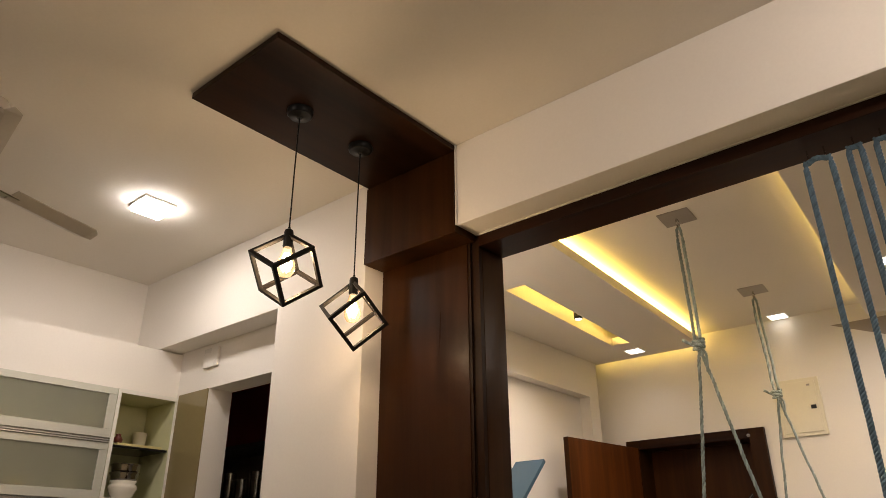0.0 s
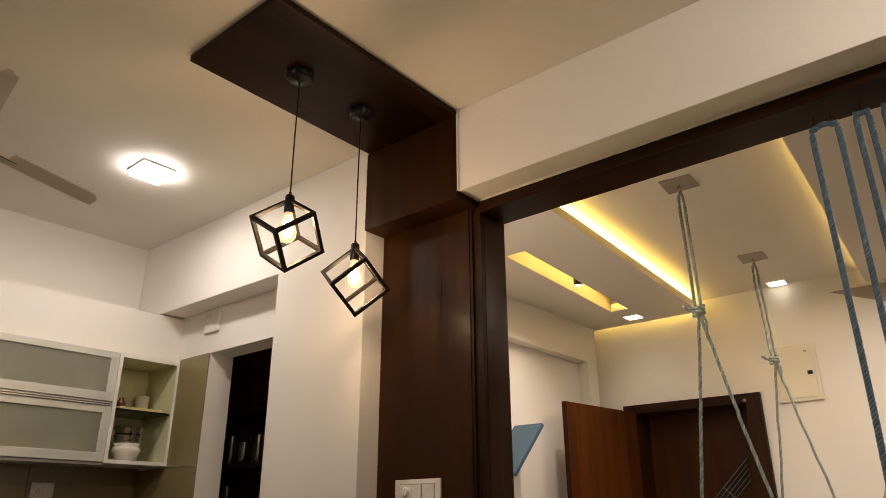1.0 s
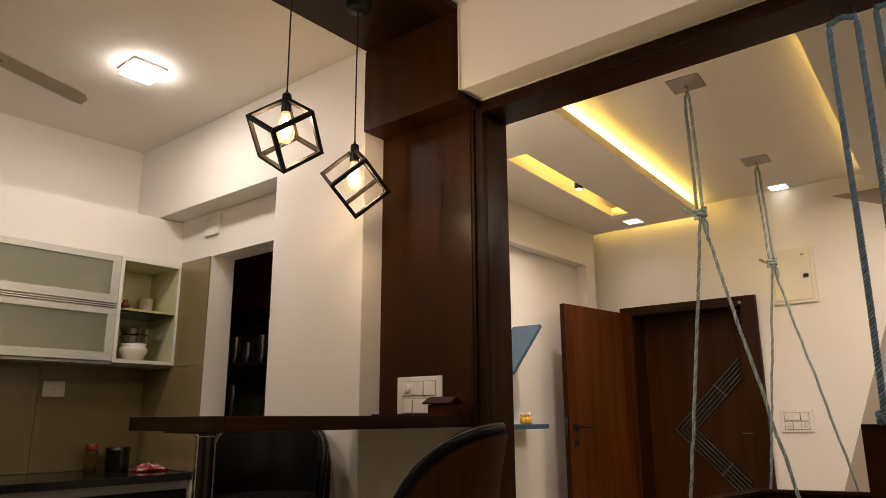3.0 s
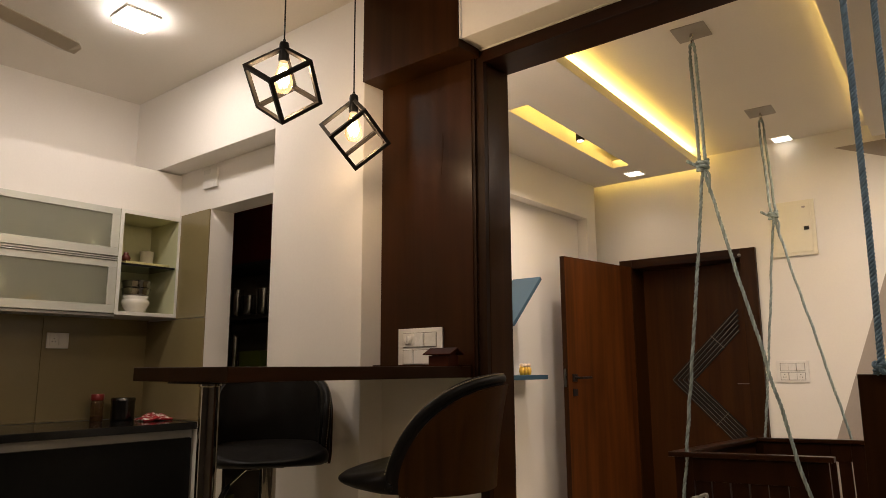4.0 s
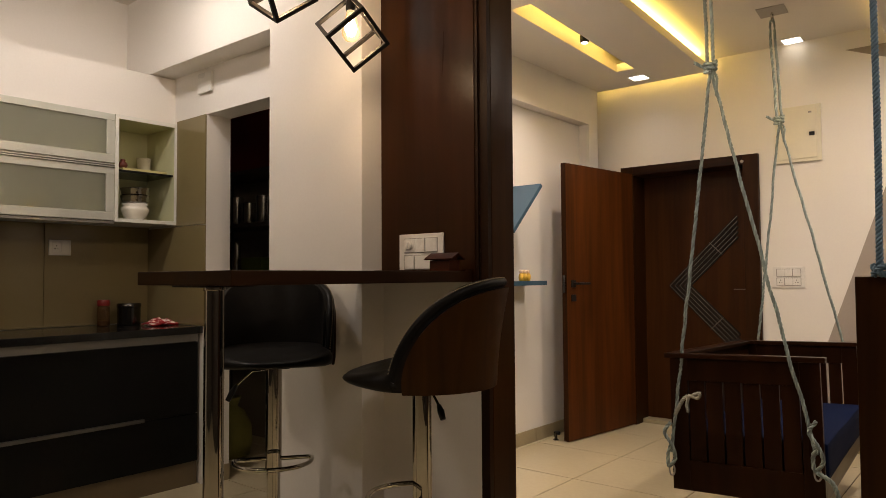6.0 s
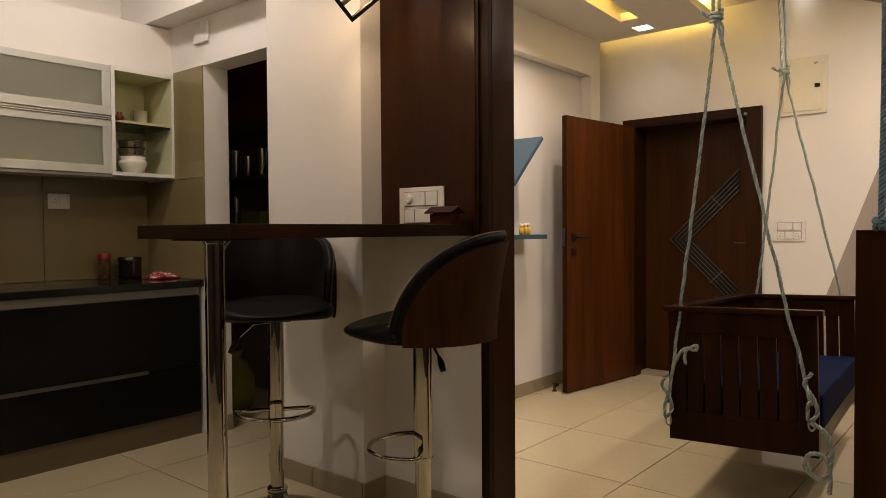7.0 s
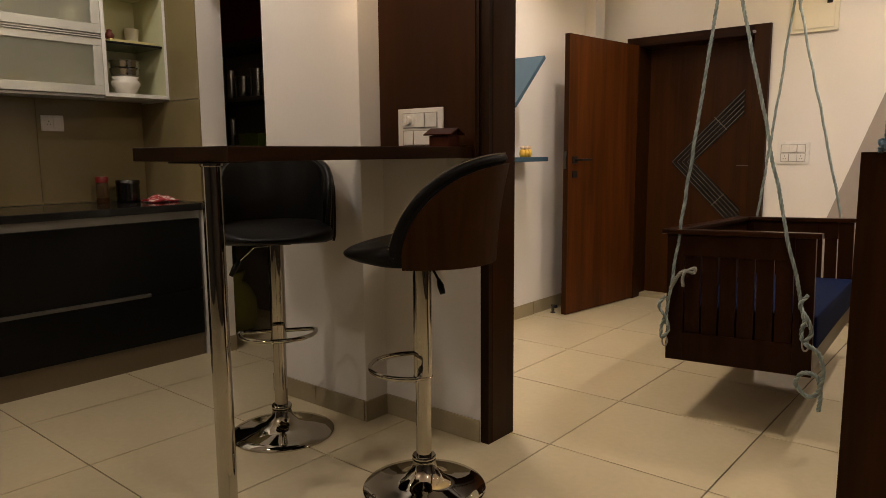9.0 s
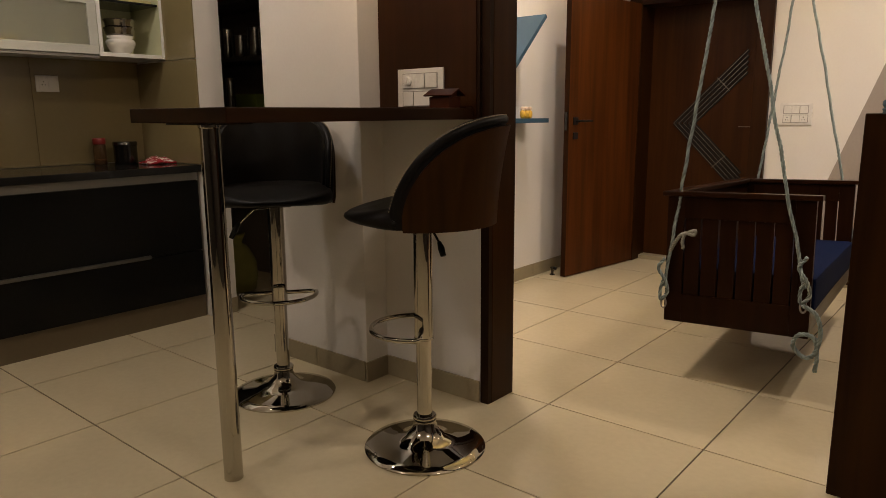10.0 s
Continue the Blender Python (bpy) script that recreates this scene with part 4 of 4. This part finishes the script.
def side(name, y, solid):
    """An end panel: frame, slats and a flat top rail."""
    h = WID / 2
    f = slab(name, WOOD_SWING_Z, -h + 0.07, h - 0.07, y - 0.014, y + 0.014, 0, 0.12, swing, 0.002)
    slab("stile", WOOD_SWING_Z, -h, -h + 0.07, y - 0.0145, y + 0.0145, 0, TALL - 0.02, f, 0.002)
    slab("stile", WOOD_SWING_Z, h - 0.07, h, y - 0.0145, y + 0.0145, 0, TALL - 0.02, f, 0.002)
    slab("rail", WOOD_SWING_Z, -h + 0.07, h - 0.07, y - 0.014, y + 0.014, TALL - 0.11, TALL - 0.02, f, 0.002)
    n = 6
    gap = (WID - 0.14) / n
    for i in range(n):
        x0 = -h + 0.07 + i * gap
        slab("slat", WOOD_SWING_Z, x0 + (0.006 if solid is False else 0.004), x0 + gap - (0.006 if solid is False else 0.004), y - 0.009, y + 0.009, 0.119, TALL - 0.109, f, 0.001)
    bm = bmesh.new()
    box(bm, -h - 0.02, h + 0.02, y - 0.028, y + 0.028, TALL - 0.02, TALL, 0.004)
    part("top_rail", bm, WOOD_SWING, f)


side("end_panel", 0.0, True)
side("end_panel", LEN, False)
back = slab("backrest", WOOD_SWING, -WID / 2, -WID / 2 + 0.03, 0.014, LEN - 0.014, 0.40, TALL - 0.02, swing, 0.002)
slab("lower_rail", WOOD_SWING, -WID / 2, -WID / 2 + 0.03, 0.014, LEN - 0.014, 0.02, 0.12, back, 0.002)
slab("top_rail", WOOD_SWING, -WID / 2 - 0.02, -WID / 2 + 0.045, 0.028, LEN - 0.028, TALL - 0.02, TALL, back, 0.003)
for i in range(9):
    y0 = 0.05 + i * 0.125
    slab("slat", WOOD_SWING_Z, -WID / 2 + 0.008, -WID / 2 + 0.022, y0, y0 + 0.085, 0.119, 0.401, back, 0.001)
slab("seat_frame", WOOD_SWING, -WID / 2 + 0.03, WID / 2, 0.014, LEN - 0.014, 0.02, 0.10, swing, 0.003)
bm = bmesh.new()
box(bm, -WID / 2 + 0.035, WID / 2 + 0.012, 0.018, LEN - 0.018, 0.101, 0.235, 0.022)
bmesh.ops.subdivide_edges(bm, edges=bm.edges[:], cuts=3, use_grid_fill=True)
for v in bm.verts:
    v.co.z += 0.006 * noise.noise(v.co * 5)
part("mattress", bm, FABRIC_BLUE, swing, "navy blue fabric mattress", True)


def inswing(p):
    """A place in the room, as the swing's own coordinates."""
    return SW.inverted() @ Vector(p)


def swing_rope(hook, knot, left, right):
    bm = bmesh.new()
    hk, kn, lf, rt = (Vector(p) for p in (hook, knot, left, right))
    for d in (-0.012, 0.012):
        rope(bm, [inswing(p) for p in (hk + Vector((0, 0, -0.05)), hk + Vector((d, 0, -0.12)), kn + Vector((d, 0, 0.03)))], 0.0082, 0.062, 0.004)
    part("rope", bm, ROPE_GREY, swing, "", True)
    bm = bmesh.new()
    pts = [kn + Vector((0.022 * math.cos(a), 0.018 * math.sin(a), 0.03 - a * 0.0026)) for a in [i * 0.45 for i in range(40)]]
    rope(bm, [inswing(p) for p in pts], 0.0082, 0.036)
    rope(bm, [inswing(kn + Vector(p)) for p in ((0.005, 0, 0.0), (-0.03, -0.012, 0.012), (-0.055, -0.014, 0.03), (-0.062, -0.014, 0.034))], 0.008, 0.03)
    rope(bm, [inswing(kn + Vector(p)) for p in ((0.01, 0, -0.01), (0.03, -0.01, -0.05), (0.025, -0.012, -0.12))], 0.006, 0.03, 0.004)
    part("knot", bm, ROPE_GREY, swing, "", True)
    for end in (lf, rt):
        bm = rope(bmesh.new(), [inswing(p) for p in (kn, kn.lerp(end, 0.3), kn.lerp(end, 0.7), end + Vector((0, 0, 0.02)))], 0.0076, 0.062, 0.005)
        part("rope", bm, ROPE_GREY, swing, "", True)
        bm = bmesh.new()
        tail = [end + Vector(p) for p in ((0, 0, 0.14), (-0.022, -0.012, 0.10), (0.012, -0.02, 0.05), (0.02, -0.01, 0.0), (-0.006, -0.012, -0.035), (-0.012, -0.006, 0.01), (0.006, -0.016, 0.06))]
        rope(bm, [inswing(p) for p in tail], 0.0082, 0.05, 0.003)
        part("end_knot", bm, ROPE_GREY, swing, "", True)
        bm = tube(bmesh.new(), [inswing(end + Vector((0.011 * math.cos(a), 0.004, -0.052 + 0.022 * math.sin(a)))) for a in [i * 2 * math.pi / 20 for i in range(20)]], 0.0036, 8, True)
        part("shackle", bm, PLATE_GREY, swing, "steel shackle", True)
    bm = tube(bmesh.new(), [inswing(hk + Vector((0.0, 0.016 * math.cos(a), -0.035 + 0.022 * math.sin(a)))) for a in [i * 2 * math.pi / 20 for i in range(20)]], 0.005, 8, True)
    part("ceiling_hook", bm, STEEL, swing, "steel eye hook", True)
    c = inswing(hk)
    slab("ceiling_plate", PLATE_GREY, c.x - 0.075, c.x + 0.075, c.y - 0.075, c.y + 0.075, c.z - 0.005, c.z, swing, 0.001, "grey square ceiling plate")


swing_rope((-1.036, 3.042, HIGH - 0.001), (-0.995, 2.95, 1.985), (-1.147, 2.83, 0.375), (-0.606, 2.83, 0.447))
swing_rope((-1.092, 4.32, HIGH - 0.001), (-1.04, 4.20, 1.98), (-1.22, 4.20, 0.36), (-0.66, 4.20, 0.36))
# loose coil and frayed tail at the near corners
bm = bmesh.new()
c = Vector((-0.606, 2.815, 0.377))
rope(bm, [inswing(c + Vector(p)) for p in ((0.0, 0, 0.03), (0.05, 0, 0.0), (0.07, 0, -0.07), (0.055, 0, -0.15), (0.02, 0, -0.17), (-0.02, 0, -0.13), (0.0, 0, -0.085), (0.05, 0, -0.09), (0.065, 0, -0.16), (0.062, 0, -0.22))], 0.009, 0.042)
part("rope_coil", bm, ROPE_GREY, swing, "loose coil of rope end", True)
bm = bmesh.new()
c = Vector((-1.122, 2.815, 0.553))
rope(bm, [inswing(c + Vector(p)) for p in ((0.0, 0, 0.0), (0.04, -0.005, 0.07), (0.075, -0.005, 0.085))], 0.0080, 0.04)
rope(bm, [inswing(c + Vector(p)) for p in ((0.075, -0.005, 0.085), (0.105, -0.01, 0.095), (0.098, -0.01, 0.075), (0.066, -0.01, 0.08), (0.052, -0.012, 0.045), (0.056, -0.012, 0.018))], 0.0075, 0.02, 0.005)
part("frayed_end", bm, ROPE_FRAY, swing, "pale frayed rope end", True)

# ---- small things ----
stopper = thing("door_stopper", "small dull metal door stopper on the floor by the open leaf", "door stopper", (-2.505, 4.20, 0))
rounded(part("stopper_body", lathe(bmesh.new(), ((0.018, 0.0), (0.018, 0.006), (0.010, 0.010), (0.010, 0.045), (0.014, 0.048), (0.014, 0.058), (0.0, 0.060)), 18), DARK_STEEL, stopper))
rounded(part("rubber_tip", lathe(bmesh.new(), ((0.011, 0.0), (0.012, 0.004), (0.011, 0.018), (0.0, 0.020)), 14), BLACK_PLASTIC, stopper, "black rubber buffer", m=pose(0.012, 0, 0.05, 0, 90)))

house = thing("wooden_house_box", "small dark wooden house-shaped box on the bar table", "ornament", (-1.664, 2.0, 1.142))
slab("body", WOOD_HOUSE, -0.046, 0.046, -0.032, 0.032, 0.0, 0.040, house, 0.002)
bm = bmesh.new()
for s_ in (1, -1):
    box(bm, -0.066, 0.066, -0.002 if s_ > 0 else -0.047, 0.047 if s_ > 0 else 0.002, -0.0025, 0.0025, 0.001, Matrix.Translation((0, 0, 0.065)) @ Matrix.Rotation(radians(-28 * s_), 4, "X"))
part("roof", bm, WOOD_HOUSE, house)
bm = bmesh.new()
box(bm, -0.045, 0.045, -0.016, 0.016, 0.040, 0.056)
part("gable", bm, WOOD_HOUSE, house)

chime = slab("door_chime", WHITE_PLASTIC, -3.536, -3.40, 2.103, 2.1195, 2.15, 2.262, None, 0.006)
tagged(chime, "plain white door chime box under the beam", "door chime")

bowls = thing("steel_bowl_stack", "two stacked stainless steel bowls on a white pot", "bowl", (-3.862, 1.915, 1.45 + 0.098))
for z in (0.0, 0.042):
    bm = lathe(bmesh.new(), ((0.062, z), (0.070, z + 0.004), (0.075, z + 0.028), (0.079, z + 0.033), (0.079, z + 0.040), (0.0, z + 0.040)), 32)
    rounded(part("bowl", bm, BOWL_STEEL, bowls))
pot = lathe(bmesh.new(), ((0.042, 0.0), (0.046, 0.004), (0.064, 0.030), (0.076, 0.056), (0.071, 0.072), (0.061, 0.080), (0.070, 0.094), (0.0, 0.096)), 36)
pot = part("ceramic_pot", pot, CERAMIC, None, "", True, m=Matrix.Translation((-3.862, 1.915, 1.45)))
tagged(pot, "white glazed ceramic pot in the open shelf", "pot")
tray = slab("serving_tray", STRAW, -4.05, -3.80, 1.80, 2.04, 1.7185, 1.7235, None, 0.002)
tagged(tray, "straw-coloured flat tray on the glass shelf", "tray")
tray = slab("folded_cloth", STRAW, -4.06, -3.82, 1.825, 2.085, 1.724, 1.738, None, 0.004)
tagged(tray, "folded straw-yellow cloth lying on the tray", "cloth")
# pale shape added in place of a small bright reflection in the shelf
cup = part("tumbler", lathe(bmesh.new(), ((0.032, 0.0), (0.034, 0.004), (0.040, 0.092), (0.041, 0.095), (0.038, 0.094), (0.031, 0.008), (0.0, 0.006)), 28), CERAMIC, None, "", True, m=Matrix.Translation((-4.02, 2.045, 1.7385)))
tagged(cup, "pale tumbler shape on the folded cloth, standing in for a bright reflection", "tumbler")

orn = part("shelf_ornament", lathe(bmesh.new(), ((0.012, 0.0), (0.022, 0.006), (0.026, 0.02), (0.018, 0.034), (0.012, 0.040), (0.015, 0.048), (0.0, 0.054)), 20), ORNAMENT, None, "", True, m=Matrix.Translation((-3.865, 1.845, 1.7385)))
tagged(orn, "small red-brown glazed ornament on the folded cloth", "ornament")

jar = thing("spice_jar", "glass spice jar with a red lid on the worktop", "jar", (-3.98, 1.80, 0.858))
rounded(part("jar_body", lathe(bmesh.new(), ((0.030, 0.0), (0.033, 0.005), (0.033, 0.10), (0.026, 0.115)), 24), AMBER, jar, "clear amber jar body"))
rounded(part("contents", lathe(bmesh.new(), ((0.028, 0.004), (0.030, 0.008), (0.030, 0.030), (0.0, 0.033)), 20), SPICE, jar, "brown ground spice"))
rounded(part("lid", lathe(bmesh.new(), ((0.033, 0.113), (0.034, 0.116), (0.034, 0.142), (0.031, 0.146)), 24), RED, jar, "red screw lid"))
can = thing("steel_canister", "dark shiny steel canister on the worktop", "canister", (-3.95, 1.93, 0.858))
rounded(part("canister_body", lathe(bmesh.new(), ((0.058, 0.0), (0.062, 0.004), (0.062, 0.10), (0.058, 0.104)), 32), DARK_STEEL, can))
rounded(part("lid", lathe(bmesh.new(), ((0.065, 0.102), (0.065, 0.118), (0.06, 0.124), (0.0, 0.126)), 32), DARK_STEEL, can))
bm = bmesh.new()
bmesh.ops.create_grid(bm, x_segments=16, y_segments=12, size=0.5)
for v in bm.verts:
    v.co = Vector((v.co.x * 0.12, v.co.y * 0.16, 0.012 + 0.038 * max(0, 1 - (v.co.x ** 2 + v.co.y ** 2) * 3.2) * (0.6 + 0.7 * noise.noise(v.co * 6 + Vector((3, 1, 0))))))
geo = bmesh.ops.solidify(bm, geom=bm.faces[:], thickness=0.011)
pack = part("snack_packet", bm, PINK, None, "", True, m=Matrix.Translation((-3.77, 2.02, 0.859)))
tagged(pack, "crumpled red and white plastic packet on the worktop", "packet")

# shelf rack in the utility room
rack = thing("utility_rack", "black shelf rack in the dark utility room", "shelf rack", (-3.85, 2.99, 0))
for x in (-0.68, 0.50):
    slab("upright", BLACK_SHELF, x - 0.012, x + 0.012, -0.29, 0, 0, 2.5, rack, 0.001)
for z in (0.72, 1.10, 1.47, 1.82):
    slab("shelf", BLACK_SHELF, -0.667, 0.487, -0.30, 0, z - 0.012, z + 0.012, rack, 0.001)
loft = slab("storage_box", DARK_RED, -4.40, -3.48, 2.72, 2.97, 1.833, 2.25, None, 0.006)
tagged(loft, "large dark red storage box on the black rack", "storage box")


def jar_steel(x, y, z, r, h):
    j = thing("steel_container", "round stainless steel container on the black rack", "container", (x, y, z), "containers on the rack")
    rounded(part("container_body", lathe(bmesh.new(), ((r * 0.96, 0), (r, 0.004), (r, h * 0.86)), 24), STEEL, j))
    rounded(part("lid", lathe(bmesh.new(), ((r * 1.04, h * 0.861), (r * 1.04, h * 0.97), (r * 0.9, h * 0.99), (0, h)), 24), STEEL, j))


for x, r, h in ((-4.19, 0.045, 0.20), (-4.05, 0.05, 0.15), (-3.89, 0.045, 0.19), (-3.76, 0.045, 0.15), (-3.62, 0.05, 0.19)):
    jar_steel(x, 2.80, 1.482, r, h)
for x, r, h in ((-4.19, 0.03, 0.26), (-4.08, 0.045, 0.14), (-3.70, 0.05, 0.2)):
    jar_steel(x, 2.80, 1.112, r, h)
green = slab("green_tin", GREEN, -4.02, -3.80, 2.72, 2.90, 1.112, 1.255, None, 0.006)
tagged(green, "dull green storage tin on the black rack", "tin")

sack = bmesh.new()
lathe(sack, ((0.07, 0.0), (0.115, 0.015), (0.13, 0.10), (0.12, 0.20), (0.085, 0.28), (0.035, 0.315), (0.05, 0.35), (0.065, 0.375), (0.0, 0.36)), 28)
for v in sack.verts:
    v.co += noise.noise_vector(v.co * 11) * 0.016 * min(1.0, v.co.z * 12)
sack = part("cloth_sack", sack, OLIVE, None, "", True, m=Matrix.Translation((-3.87, 2.55, 0)))
tagged(sack, "olive green cloth sack on the floor of the utility room", "sack")

# ---- skirtings, wall tiles and floor tiles ----
skirts = structure(new("baseboard"), "beige tile skirting along the walls", "baseboard")


def skirting(x0, x1, y0, y1):
    slab("skirting_tile", SKIRT, x0, x1, y0, y1, 0.0, 0.088, skirts, 0.0015)


for x0 in (-2.709, -2.398):
    skirting(x0 + 0.001, x0 + 0.31, 1.966, 1.9745)
skirting(-2.0795, -2.071, 1.966, 2.0995)
for a, b in ((-2.0705, -1.83), (-1.829, -1.576)):
    skirting(a, b, 2.0905, 2.0995)
skirting(-2.7085, -2.7005, 1.975, 2.27)
skirting(-3.464, -3.456, 2.11, 2.27)
y = 2.28
while y < 4.7:
    skirting(-2.599, -2.591, y, min(y + 0.6, 4.755) - 0.002)
    y += 0.602
x = -1.375
while x < 1.55:
    skirting(x, min(x + 0.6, 1.598) - 0.002, 5.021, 5.0275)
    x += 0.602

tiles = structure(new("kitchen_wall_tiles"), "glossy beige large wall tiles behind the worktop", "wall tiles")
y = 2.119
while y > -0.6:
    y0 = y - 0.59
    slab("tile", WALL_TILE, -4.0995, -4.091, y0 + 0.001, y - 0.001, 0.86, 1.428, tiles, 0.001)
    y = y0
slab("tile", WALL_TILE, -4.09, -3.466, 2.1115, 2.1195, 0.86, 1.418, tiles, 0.001)
slab("tile", WALL_TILE, -3.765, -3.466, 2.1115, 2.1195, 1.421, 2.03, tiles, 0.001)

S_T, X0, Y0 = 0.605, -1.96, 1.043
bm = bmesh.new()
g = 0.0026
box(bm, g, S_T - g, g, S_T - g, -0.01, 0.0, 0.0012)
tile_mesh = bpy.data.meshes.new("tile")
bm.to_mesh(tile_mesh)
bm.free()
tile_mesh.materials.append(TILE)
for i in range(-4, 7):
    for j in range(-7, 8):
        x, y = X0 + i * S_T, Y0 + j * S_T
        if x > 1.6 or x + S_T < -4.1 or y > 5.4 or y + S_T < -3.05:
            continue
        t = new("tile", tile_mesh)
        t.location = (x, y, 0.0)
        t.parent = floor
